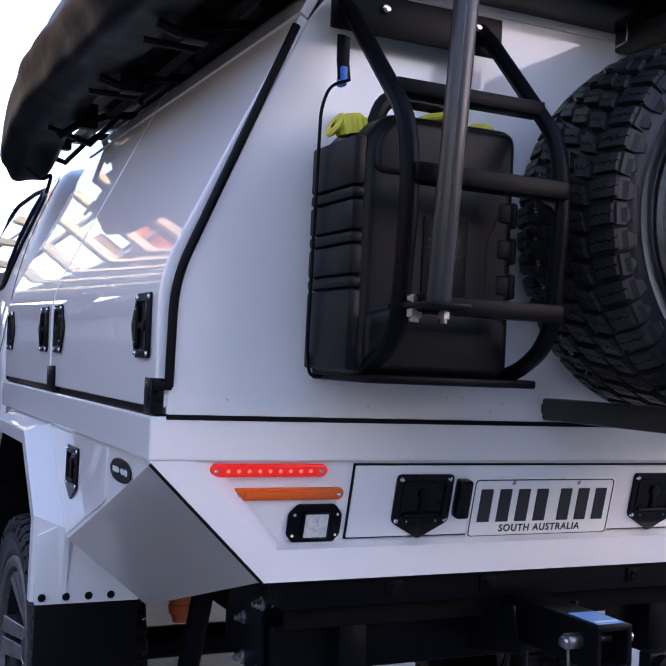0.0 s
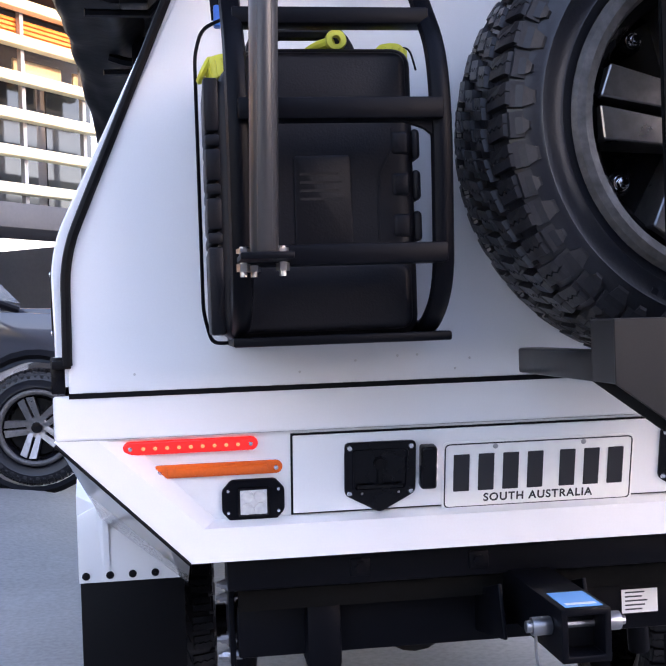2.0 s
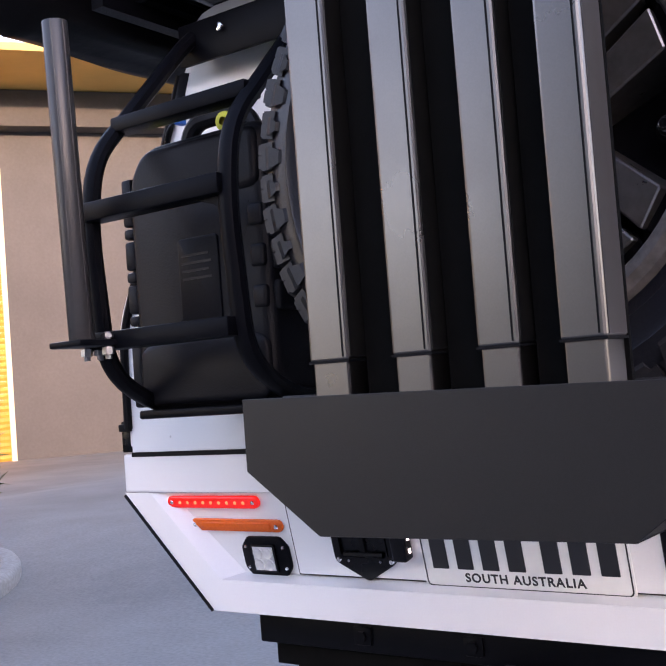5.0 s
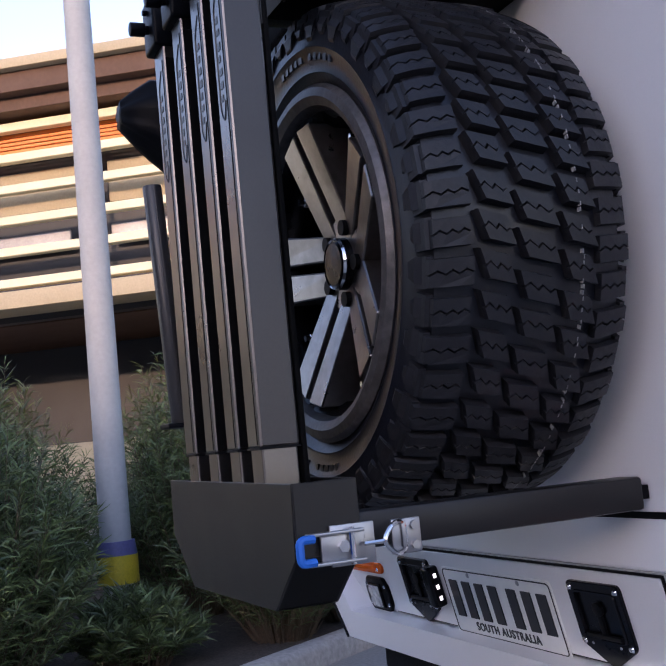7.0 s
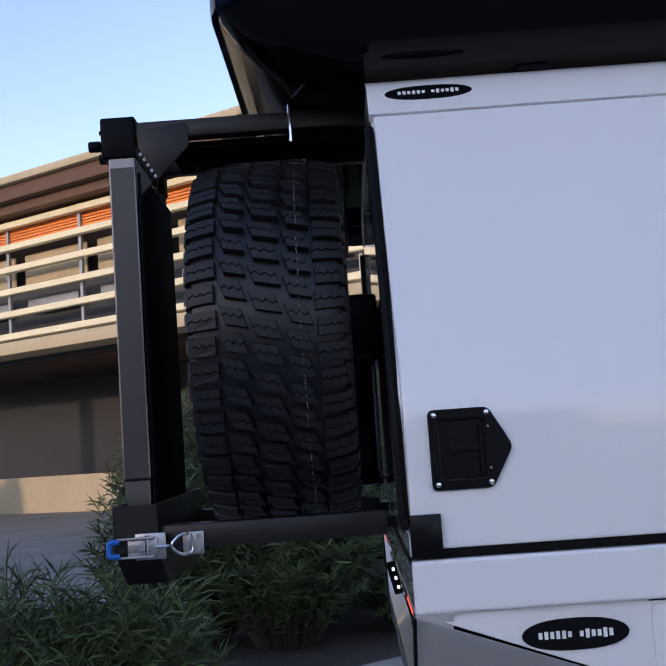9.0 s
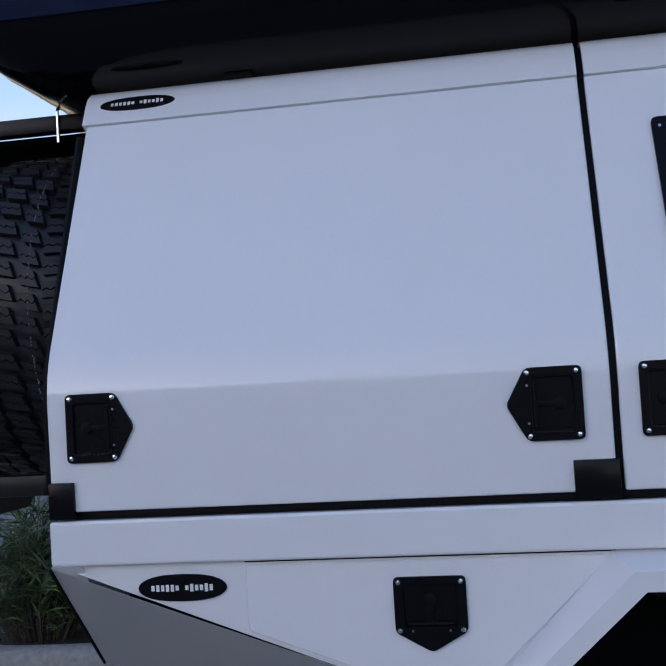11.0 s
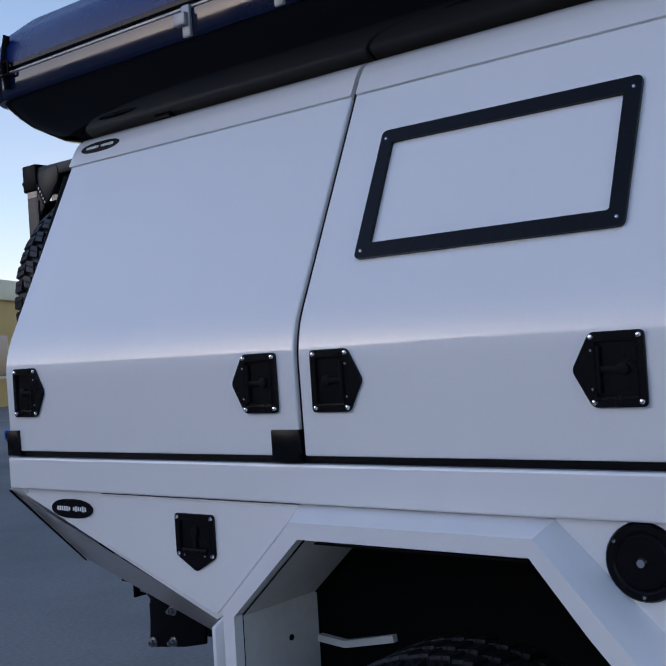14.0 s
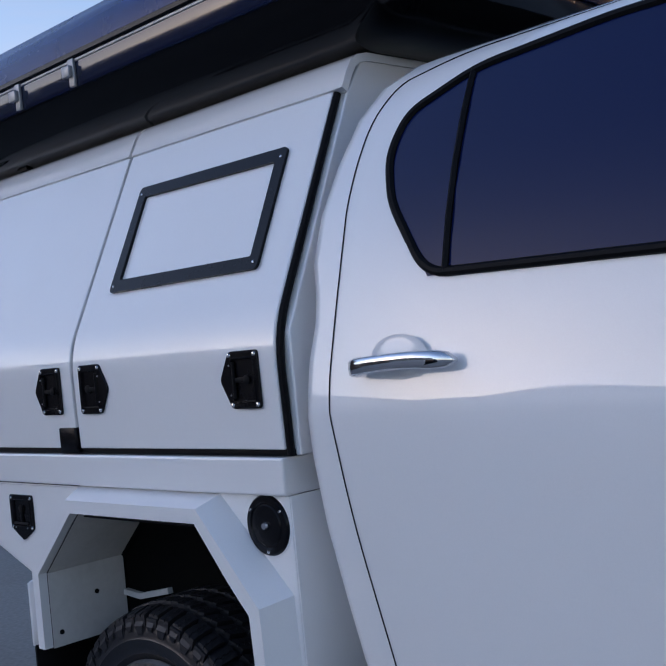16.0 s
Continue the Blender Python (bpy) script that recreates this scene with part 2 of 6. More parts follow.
def surface(rows, thick=0.0):
    """A sheet through rows of points."""
    bm = bmesh.new()
    grid = [[bm.verts.new(p) for p in row] for row in rows]
    for i in range(len(grid) - 1):
        for j in range(len(grid[0]) - 1):
            bm.faces.new((grid[i][j], grid[i][j + 1], grid[i + 1][j + 1], grid[i + 1][j]))
    bmesh.ops.recalc_face_normals(bm, faces=bm.faces)
    if thick:
        bmesh.ops.solidify(bm, geom=bm.faces[:], thickness=thick)
    return bm


def sheet(pts, thick):
    """A flat polygon in space with a thickness."""
    bm = bmesh.new()
    bm.faces.new([bm.verts.new(p) for p in pts])
    bmesh.ops.solidify(bm, geom=bm.faces[:], thickness=thick)
    bmesh.ops.recalc_face_normals(bm, faces=bm.faces)
    return bm


def lathe(profile, seg, centre, axis="y"):
    """Turns (radius, along) round an axis."""
    cx, cy, cz = centre
    rows = []
    for k in range(seg + 1):
        a = 2 * math.pi * k / seg
        if axis == "y":
            rows.append([(cx + r * math.cos(a), cy + h, cz + r * math.sin(a)) for r, h in profile])
        elif axis == "x":
            rows.append([(cx + h, cy + r * math.cos(a), cz + r * math.sin(a)) for r, h in profile])
        else:
            rows.append([(cx + r * math.cos(a), cy + r * math.sin(a), cz + h) for r, h in profile])
    bm = surface(rows)
    bmesh.ops.remove_doubles(bm, verts=bm.verts, dist=1e-5)
    bmesh.ops.recalc_face_normals(bm, faces=bm.faces)
    return bm


def mirrored(bm):
    for v in bm.verts:
        v.co.x = -v.co.x
    bmesh.ops.reverse_faces(bm, faces=bm.faces)
    return bm


def moved(bm, m):
    bm.transform(m)
    return bm


def mesh_object(name, bm, mat, smooth=35):
    me = bpy.data.meshes.new(name)
    bm.to_mesh(me)
    bm.free()
    me.materials.append(mat)
    if smooth:
        me.polygons.foreach_set("use_smooth", [True] * len(me.polygons))
        me.set_sharp_from_angle(angle=radians(smooth))
    return new(name, me)


def thing(name, base, label, category, group="", kind=""):
    ob = new(name)
    ob.location = base
    ob.empty_display_size = 0.2
    return tagged(ob, label, category, group, kind)


def part(name, bm, mat, parent, label="", smooth=35):
    """One mesh under a thing or under a part, drawn in world places."""
    ob = mesh_object(name, bm, mat, smooth)
    ob.parent = parent
    if parent.type == 'EMPTY':
        ob.matrix_parent_inverse = Matrix.Translation(-parent.location)
    if label:
        ob["label"] = label
    return ob


def single(name, bm, mat, label, category, group="", kind="", smooth=35):
    return tagged(mesh_object(name, bm, mat, smooth), label, category, group, kind)


# ---- ground ----
def ease(t):
    t = min(max(t, 0.0), 1.0)
    return t * t * (3 - 2 * t)


def ground_z(x, y):
    """The forecourt rises a little towards the parking row."""
    return 0.2 * ease((y - 2.8) / 2.6) * ease((-1.15 - x) / 0.8) * ease((x + 13) / 3) * ease((16 - y) / 4)


GX = [-300.0, -40.0] + [-13 + 0.25 * k for k in range(49)] + [0.0, 40.0, 300.0]
GY = [-300.0, -40.0, 0.0] + [2.5 + 0.25 * k for k in range(14)] + [6.0 + 0.5 * k for k in range(21)] + [40.0, 300.0]
single("ground", surface([[(x, y, ground_z(x, y)) for x in GX] for y in GY]), M_CONCRETE, "pale grey concrete forecourt", "ground", kind="structure")

# ---- ute: tray, canopy and cab ----
ute = thing("ute", (0, 1.3, 0), "white dual-cab ute with a tray-back canopy", "car")
BELT = [(0.922, 1.212)] + [(p.x, p.y) for p in rounded([(0.9252, 1.33, 0), (0.9255, 1.468, 0), (0.78, 1.769, 0)], 0.074, 14)[1:-1]] + [(0.663, 2.008)]
CAP = [(0.6665, 2.0105), (0.645, 2.052), (0.628, 2.077), (0.604, 2.094), (0.57, 2.102), (0.3, 2.105)]
half = [(0.9, 1.198), (0.9, 1.465), (0.645, 2.0), (0.59, 2.078), (0.54, 2.09)]
part("canopy_shell", prism(half + [(-x, z) for x, z in half[::-1]], "y", 0.0, 1.885, 0.004), M_WHITE, ute, "white canopy body with a flat rear wall", smooth=14)
roof = CAP + [(-x, z) for x, z in CAP[::-1]]
for y0, y1 in ((-0.004, 1.040), (1.054, 1.89)):
    part("canopy_roof_cap", strip(roof, 0.02, y0, y1), M_WHITE, ute)


part("roof_gap_seal", strip([(x * 0.985, z - 0.008) for x, z in roof], 0.012, 1.034, 1.060), M_SEAL, ute, "black rubber gap between the roof caps")


def t_handle(parent, m):
    """A recessed drop-T lock on a flange with one pointed end (the point looks down, the front looks along -y)."""
    w, h, k = 0.070, 0.060, 0.022
    out = rounded2([(-w, h), (w, h), (w, -h + 0.014), (0.005, -h - k), (-0.005, -h - k), (-w, -h + 0.014)], 0.011, 4)
    rim = rounded2([(-0.055, 0.046), (0.055, 0.046), (0.055, -0.038), (-0.055, -0.038)], 0.008, 3)
    n = len(out)
    bm = bmesh.new()

    def ring(pts, y):
        return [bm.verts.new((x, y, z)) for x, z in pts]
    # the flange is a plate with a sunk pan: outer edge, face, lip, pan wall
    outer = [ring(out, 0.0), ring(out, -0.0045), ring([(x * 0.975, z * 0.975) for x, z in out], -0.006)]
    for r0, r1 in zip(outer[:-1], outer[1:]):
        for i in range(n):
            bm.faces.new((r0[i], r0[(i + 1) % n], r1[(i + 1) % n], r1[i]))
    lip = [ring(rim, -0.006), ring([(x * 0.985, z * 0.985) for x, z in rim], -0.0085), ring([(x * 0.93, z * 0.93) for x, z in rim], -0.0082), ring([(x * 0.9, z * 0.9) for x, z in rim], -0.002)]
    m_ = len(rim)
    for r0, r1 in zip(lip[:-1], lip[1:]):
        for i in range(m_):
            bm.faces.new((r0[i], r0[(i + 1) % m_], r1[(i + 1) % m_], r1[i]))
    bm.faces.new(lip[-1])
    bm.edges.ensure_lookup_table()
    edge = [e for e in bm.edges if len(e.link_faces) == 1 and all(abs(v.co.y + 0.006) < 1e-5 for v in e.verts)]
    bmesh.ops.triangle_fill(bm, use_beauty=True, edges=edge)
    bmesh.ops.recalc_face_normals(bm, faces=bm.faces)
    p = part("lock_flange", moved(bm, m), M_GLOSSBLACK, parent, "black pressed lock flange with a sunk pan")
    bar = joined(tube(rounded([(-0.044, -0.0065, -0.030), (0.044, -0.0065, -0.030)], 0.004), 0.0045, 8), box(-0.006, 0.006, -0.0075, -0.002, -0.030, 0.02, 0.0015),
                 cyl((0, -0.001, 0.016), (0, -0.008, 0.016), 0.012, 14, bev=0.001))
    part("lock_bar", moved(bar, m), M_SEAL, p)
    for sx in (-1, 1):
        part("hinge_pin", moved(lathe([(0.0001, -0.0098), (0.002, -0.0095), (0.0026, -0.008)], 8, (sx * 0.036, 0, -0.043)), m), M_ZINC, p)
    for sx, sz in ((-1, 0.0495), (1, 0.0495), (1, -0.042), (-1, -0.042)):
        part("lock_screw", moved(lathe([(0.0001, -0.0100), (0.0042, -0.0092), (0.0058, -0.006)], 12, (sx * 0.0600, 0, sz)), m), M_CHROME, p)


def side_matrix(s, y, z, turn):
    """Lays a lock on a side wall: s is the side (1 or -1), turn in degrees round the outward axis."""
    if s > 0:
        return Matrix.Translation((0.9255, y, z)) @ Matrix.Rotation(radians(90), 4, 'Z') @ Matrix.Rotation(radians(turn), 4, 'Y') @ Matrix.Scale(0.92, 4)
    return Matrix.Translation((-0.9255, y, z)) @ Matrix.Rotation(radians(-90), 4, 'Z') @ Matrix.Rotation(radians(-turn), 4, 'Y') @ Matrix.Scale(0.92, 4)


for s in (1, -1):
    flip = (lambda b: b) if s > 0 else mirrored
    for y0, y1, locks in ((0.004, 1.040, ((0.098, -90), (0.937, 90))), (1.053, 1.858, ((1.143, -90), (1.752, 90)))):
        prof = list(BELT)
        d = strip(prof, 0.024, y0, y1)
        door = part("canopy_door", flip(bevelled(d, 0.004, 2, 40)), M_WHITE, ute, "white gull-wing canopy door, shut", smooth=14)
        for ly, turn in locks:
            t_handle(door, side_matrix(s, ly, 1.368, turn))
    shade = [(x - 0.012, z) for x, z in BELT]
    part("door_gap_seal", flip(strip(shade, 0.02, 1.03, 1.064)), M_SEAL, ute, "black rubber door seal")
    part("bottom_seal", flip(box(0.87, 0.912, 0.03, 1.87, 1.197, 1.2125, 0.002)), M_SEAL, ute)
    rear_line = rounded([(0.900, -0.006, 1.252), (0.898, -0.006, 1.455), (0.674, -0.006, 1.980)], 0.06)
    part("rear_seal", flip(joined(tube(rear_line, 0.0092, 8), box(0.894, 0.928, -0.010, 0.0, 1.246, 1.262, 0.002))), M_SEAL, ute)
    part("front_seal", flip(tube(rounded([(0.909, 1.864, 1.2), (0.915, 1.864, 1.465), (0.656, 1.864, 2.002)], 0.08), 0.009, 8)), M_SEAL, ute)
    for y0, y1 in ((0.002, 0.052), (0.968, 1.046)):
        part("hinge_block", flip(box(0.906, 0.9315, y0, y1, 1.2, 1.268, 0.002)), M_GLOSSBLACK, ute)



def oval_badge(parent, m, w=0.085, h=0.024):
    """A black oval badge with pale marks; its face looks along -y."""
    b = part("maker_badge", moved(prism([(w * math.copysign(abs(math.cos(a)) ** 0.8, math.cos(a)), h * math.sin(a)) for a in [2 * math.pi * k / 28 for k in range(28)]], "y", -0.0035, 0.0, 0.001, 1), m), M_GLOSSBLACK, parent, "black oval maker badge")
    rng = random.Random(3)
    for k in range(13):
        if k == 6:
            continue
        x = -0.056 + k * 0.0093
        hh = rng.uniform(0.004, 0.007)
        part("badge_mark", moved(box((x - 0.003) * w / 0.085, (x + 0.003) * w / 0.085, -0.0044, -0.003, -hh * h / 0.024, hh * h / 0.024), m), M_PLATE, b)


oval_badge(ute, Matrix.Translation((0.642, 0.115, 2.053)) @ Matrix.Rotation(radians(90), 4, 'Z') @ Matrix.Rotation(radians(-28), 4, 'X'), 0.085, 0.019)
oval_badge(ute, Matrix.Translation((0.748, -0.001, 1.257)), 0.083, 0.030)

rnd = random.Random(5)
for k in range(7):
    x, z = rnd.uniform(-0.8, -0.1), rnd.uniform(1.215, 1.25)
    part("dirt_mark", lathe([(0.0001, -0.0006), (0.002, -0.0004), (0.0026, 0.0)], 8, (x, 0.0, z)), M_UNDER, ute)

# the tray rail and the apron under it
part("tray_rail", box(-0.93, 0.93, 0.0, 1.855, 1.112, 1.196, 0.006, 3), M_WHITE, ute, "white folded tray rail", smooth=14)
part("rail_joint", box(-0.90, 0.90, -0.0015, 1.84, 1.19, 1.2, 0.0), M_SEAL, ute)

bm = bmesh.new()
ring_o = [(-0.93, 0, 1.112), (0.93, 0, 1.112), (0.69, 0, 0.872), (-0.69, 0, 0.872)]
ring_i = [(-0.852, 0, 1.1115), (0.852, 0, 1.1115), (0.662, 0, 0.936), (-0.662, 0, 0.936)]
ring_f = [(-0.80, 0.012, 1.1105), (0.80, 0.012, 1.1105), (0.638, 0.05, 0.944), (-0.638, 0.05, 0.944)]
ring_b = [(x, 0.06, z) for x, y, z in ring_o]
rings = [[bm.verts.new(p) for p in r] for r in (ring_b, ring_o, ring_i, ring_f)]
for a, b in zip(rings[:-1], rings[1:]):
    for k in range(4):
        bm.faces.new((a[k], a[(k + 1) % 4], b[(k + 1) % 4], b[k]))
bm.faces.new(rings[-1])
bm.faces.new(rings[0][::-1])
bmesh.ops.recalc_face_normals(bm, faces=bm.faces)
apron = part("rear_apron", bevelled(bm, 0.004, 2), M_WHITE, ute, "white rear apron with a recessed lamp panel", smooth=20)


def on_apron(x, z, lift=0.0):
    """A pose on the recessed apron panel, front along -y."""
    y = 0.012 + (1.1105 - z) * 0.228
    return Matrix.Translation((x, y, z)) @ Matrix.Rotation(radians(12.8), 4, 'X') @ Matrix.Translation((0, -lift, 0))


panel_m = on_apron(0, 1.025)
part("panel_gap", moved(prism([(-0.493, 0.0835), (0.493, 0.0835), (0.493, -0.0805), (-0.493, -0.0805)], "y", -0.004, 0.004), panel_m), M_SEAL, apron)
part("hatch_panel", moved(prism([(-0.489, 0.080), (0.489, 0.080), (0.489, -0.077), (-0.489, -0.077)], "y", -0.008, 0.0, 0.0015, 1), panel_m), M_WHITE, apron, "white flush hatch panel")
for x in (-0.320, 0.320):
    t_handle(apron, on_apron(x, 1.027, 0.008))

plate = part("number_plate", moved(prism(rounded2([(-0.196, 0.070), (0.196, 0.070), (0.196, -0.070), (-0.196, -0.070)], 0.010), "y", -0.0105, -0.008), on_apron(0, 1.008)), M_PLATE, apron, "white embossed plate with a thin black border")
rim2 = rounded2([(-0.191, 0.065), (0.191, 0.065), (0.191, -0.065), (-0.191, -0.065)], 0.010)
part("plate_border", moved(tube([(x, -0.0105, z) for x, z in rim2], 0.0014, 6, closed=True), on_apron(0, 1.008)), M_INK, plate)
for k, x in enumerate((-0.158, -0.108, -0.058, -0.008, 0.058, 0.108, 0.158)):
    part("plate_bar", moved(box(x - 0.016, x + 0.016, -0.0125, -0.0095, -0.032, 0.044, 0.001, 1), on_apron(0, 1.008)), M_INK, plate)
for x in (-0.09, 0.09):
    part("plate_bolt", moved(lathe([(0.0001, -0.0125), (0.004, -0.012), (0.006, -0.010)], 10, (x, 0, 0.058)), on_apron(0, 1.008)), M_ZINC, plate)


def lettering(name, text, size, m, mat, parent):
    cu = bpy.data.curves.new(name, 'FONT')
    cu.body = text
    cu.size = size
    cu.extrude = 0.0006
    cu.offset = 0.0005
    cu.align_x, cu.align_y = 'CENTER', 'CENTER'
    cu.space_character = 1.15
    tmp = bpy.data.objects.new(name, cu)
    scene.collection.objects.link(tmp)
    dg = bpy.context.evaluated_depsgraph_get()
    me = bpy.data.meshes.new_from_object(tmp.evaluated_get(dg))
    scene.collection.objects.unlink(tmp)
    bpy.data.objects.remove(tmp)
    me.transform(m @ Matrix.Rotation(radians(90), 4, 'X'))
    me.materials.clear()
    me.materials.append(mat)
    ob = new(name, me)
    ob.parent = parent
    return ob


lettering("plate_lettering", "SOUTH AUSTRALIA", 0.023, on_apron(0, 1.008) @ Matrix.Translation((0, -0.011, -0.048)), M_INK, plate)
lamp = part("plate_lamp", moved(box(-0.016, 0.016, -0.028, 0.0, -0.043, 0.043, 0.006, 3), on_apron(-0.228, 1.035, 0.008)), M_GLOSSBLACK, apron)
part("plate_lamp_lens", moved(joined(*[box(0.0162, 0.018, -0.0165, -0.0095, zz - 0.0045, zz + 0.0045, 0.0019, 3) for zz in (-0.024, 0.0, 0.024)]), on_apron(-0.228, 1.035, 0.008)),
     material("lamp_white", (0.9, 0.9, 0.88), 0.3, emit=((1.0, 0.93, 0.85), 0.6)), lamp)


def pill(w, h, seg=8):
    r = h / 2
    out = []
    for side in (1, -1):
        for k in range(seg + 1):
            a = -math.pi / 2 + math.pi * k / seg
            out.append((side * (w / 2 - r + r * math.cos(a)), side * r * math.sin(a)))
    return out


for s in (-1, 1):
    m = on_apron(s * 0.681, 1.094, 0.0)
    red = part("brake_lamp", moved(prism(pill(0.252, 0.026), "y", -0.012, 0.0, 0.004, 3), m), M_RED, apron, "red strip tail lamp, lit")
    for k in range(9):
        part("led", moved(lathe([(0.0001, -0.0148), (0.003, -0.0138), (0.0042, -0.0115)], 8, (-0.088 + 0.022 * k, 0, 0)), m), M_REDLED, red)
    m2 = on_apron(s * 0.632, 1.045, 0.0)
    amb = part("indicator_lamp", moved(joined(prism(pill(0.246, 0.026), "y", -0.008, 0.0, 0.002, 2), prism([(-0.095, 0.008), (0.095, 0.008), (0.095, -0.008), (-0.095, -0.008)], "y", -0.013, -0.006, 0.003)), m2), M_AMBER, apron, "amber strip indicator lamp, unlit")
    for q, mm, ob in ((0.112, m, red), (0.11, m2, amb)):
        for e in (-1, 1):
            part("lamp_screw", moved(lathe([(0.0001, -0.0142), (0.0035, -0.0136), (0.005, -0.0115)], 10, (e * q, 0, 0)), mm), M_CHROME, ob)
    m3 = on_apron(s * 0.566, 0.981, 0.0)
    oct_ = rounded2([(-0.060, 0.022), (-0.042, 0.043), (0.042, 0.043), (0.060, 0.022), (0.060, -0.022), (0.042, -0.043), (-0.042, -0.043), (-0.060, -0.022)], 0.006, 3)
    work = part("reverse_lamp", moved(prism(oct_, "y", -0.010, 0.0, 0.003), m3), M_BLACK, apron, "black flush-mounted LED work lamp")
    part("lamp_bezel", moved(prism(rounded2([(-0.030, 0.029), (0.030, 0.029), (0.030, -0.029), (-0.030, -0.029)], 0.004), "y", -0.016, -0.008, 0.002), m3), M_GLOSSBLACK, work)
    for ex in (-1, 1):
        for ez in (-1, 1):
            part("lamp_reflector", moved(lathe([(0.0045, -0.0172), (0.008, -0.0176), (0.0118, -0.0196), (0.0122, -0.016)], 12, (ex * 0.0125, 0, ez * 0.0125)), m3), M_LAMPGLASS, work)
            part("lamp_screw", moved(lathe([(0.0001, -0.0125), (0.003, -0.012), (0.004, -0.010)], 8, (ex * 0.048, 0, ez * 0.022)), m3), M_CHROME, work)
    part("lamp_glass", moved(box(-0.0255, 0.0255, -0.0167, -0.0155, -0.0245, 0.0245), m3), M_LAMPGLASS, work)

# side skirts, chamfered corners, flares and mudguards
SK = [(0.0, 1.112), (1.85, 1.112), (1.85, 0.60), (1.80, 0.60), (1.78, 0.88), (1.60, 1.08), (1.05, 1.08), (0.80, 0.86), (0.752, 0.836)]
FE = [(0.875, 0.664), (0.876, 0.872), (1.07, 1.05), (1.597, 1.051), (1.70, 0.925), (1.76, 0.86), (1.77, 0.60)]
FO = [(0.843, 0.664), (0.843, 0.885), (1.052, 1.084), (1.606, 1.085), (1.733, 0.945), (1.795, 0.878), (1.805, 0.60)]
FS = [(0.80, 0.664), (0.785, 0.86), (1.022, 1.1105), (1.616, 1.1095), (1.78, 0.952), (1.836, 0.897), (1.845, 0.60)]
for s in (1, -1):
    flip = (lambda b: b) if s > 0 else mirrored
    part("side_skirt", flip(prism(SK, "x", 0.885, 0.915, 0.003)), M_WHITE, ute, "white side skirt")
    rows = [[(0.90, y, z + 0.003) for y, z in FS], [(0.914, y, z) for y, z in FS], [(0.984, y, z) for y, z in FO], [(0.984, y, z) for y, z in FE], [(0.958, y, z) for y, z in FE]]
    part("wheel_flare", flip(surface(rows)), M_WHITE, ute, "white angular wheel-arch flare", smooth=20)
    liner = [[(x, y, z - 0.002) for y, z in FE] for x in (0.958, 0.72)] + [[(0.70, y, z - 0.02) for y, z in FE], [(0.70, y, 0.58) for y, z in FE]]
    part("wheel_well", flip(surface(liner)), M_WELL_SHADE, ute, "black wheel-well liner", smooth=20)
    strip_ = part("well_strip", flip(box(0.93, 0.955, 1.09, 1.58, 1.036, 1.040)), M_SEAL, ute)
    for k in range(24):
        part("strip_hole", flip(cyl((0.9425, 1.10 + 0.02 * k, 1.0364), (0.9425, 1.10 + 0.02 * k, 1.0352), 0.005, 8)), M_TROUGH, strip_)
    part("corner_panel", flip(sheet([(0.925, 0.0, 1.108), (0.69, 0.0, 0.875), (0.70, 0.752, 0.66), (0.912, 0.752, 0.838)], -0.004)), M_WHITE, ute)
    part("corner_edge", flip(tube([(0.928, -0.002, 1.106), (0.69, -0.002, 0.872)], 0.0035, 6)), M_SEAL, ute)
    guard = part("mudguard", flip(prism([(0.71, 0.664), (0.979, 0.664), (0.979, 0.84), (0.912, 0.87), (0.90, 1.03), (0.71, 1.03)], "y", 0.800, 0.811, 0.002)), M_WHITE, ute, "white mudguard plate with black bolts")
    for x in (0.961, 0.900, 0.842, 0.784):
        part("guard_bolt", flip(lathe([(0.0001, -0.006), (0.008, -0.005), (0.0105, 0.0)], 12, (x, 0.799, 0.682))), M_SEAL, guard)
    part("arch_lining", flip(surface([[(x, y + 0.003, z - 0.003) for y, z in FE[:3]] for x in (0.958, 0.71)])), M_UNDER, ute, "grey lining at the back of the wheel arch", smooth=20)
    for x, z in ((0.808, 0.785), (0.93, 0.70)):
        part("lining_hole", flip(cyl((x, 0.878, z), (x, 0.8815, z), 0.007, 10)), M_SEAL, ute)
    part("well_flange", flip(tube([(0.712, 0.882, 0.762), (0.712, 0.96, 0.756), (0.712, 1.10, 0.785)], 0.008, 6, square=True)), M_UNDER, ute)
    part("mudflap", flip(box(0.71, 0.976, 0.803, 0.813, 0.2, 0.666, 0.002)), M_SEAL, ute, "black rubber mudflap")
    part("lower_joint", flip(box(0.90, 0.9165, 0.37, 1.03, 1.1085, 1.1125)), M_SEAL, ute)
    hatch = part("skirt_hatch", flip(prism(rounded2([(0.372, 1.104), (1.025, 1.104), (0.79, 0.88), (0.755, 0.848), (0.372, 0.985)], 0.012), "x", 0.913, 0.9185, 0.0015, 1)), M_WHITE, ute, "white skirt hatch, shut")
    mm = side_matrix(s, 0.705, 1.02, 0)
    t_handle(hatch, Matrix.Translation((-0.0065 * s, 0, 0)) @ mm)
    oval_badge(ute, Matrix.Translation((0.9155 * s, 0.25, 1.066)) @ Matrix.Rotation(radians(90 * s), 4, 'Z'), 0.085, 0.025)
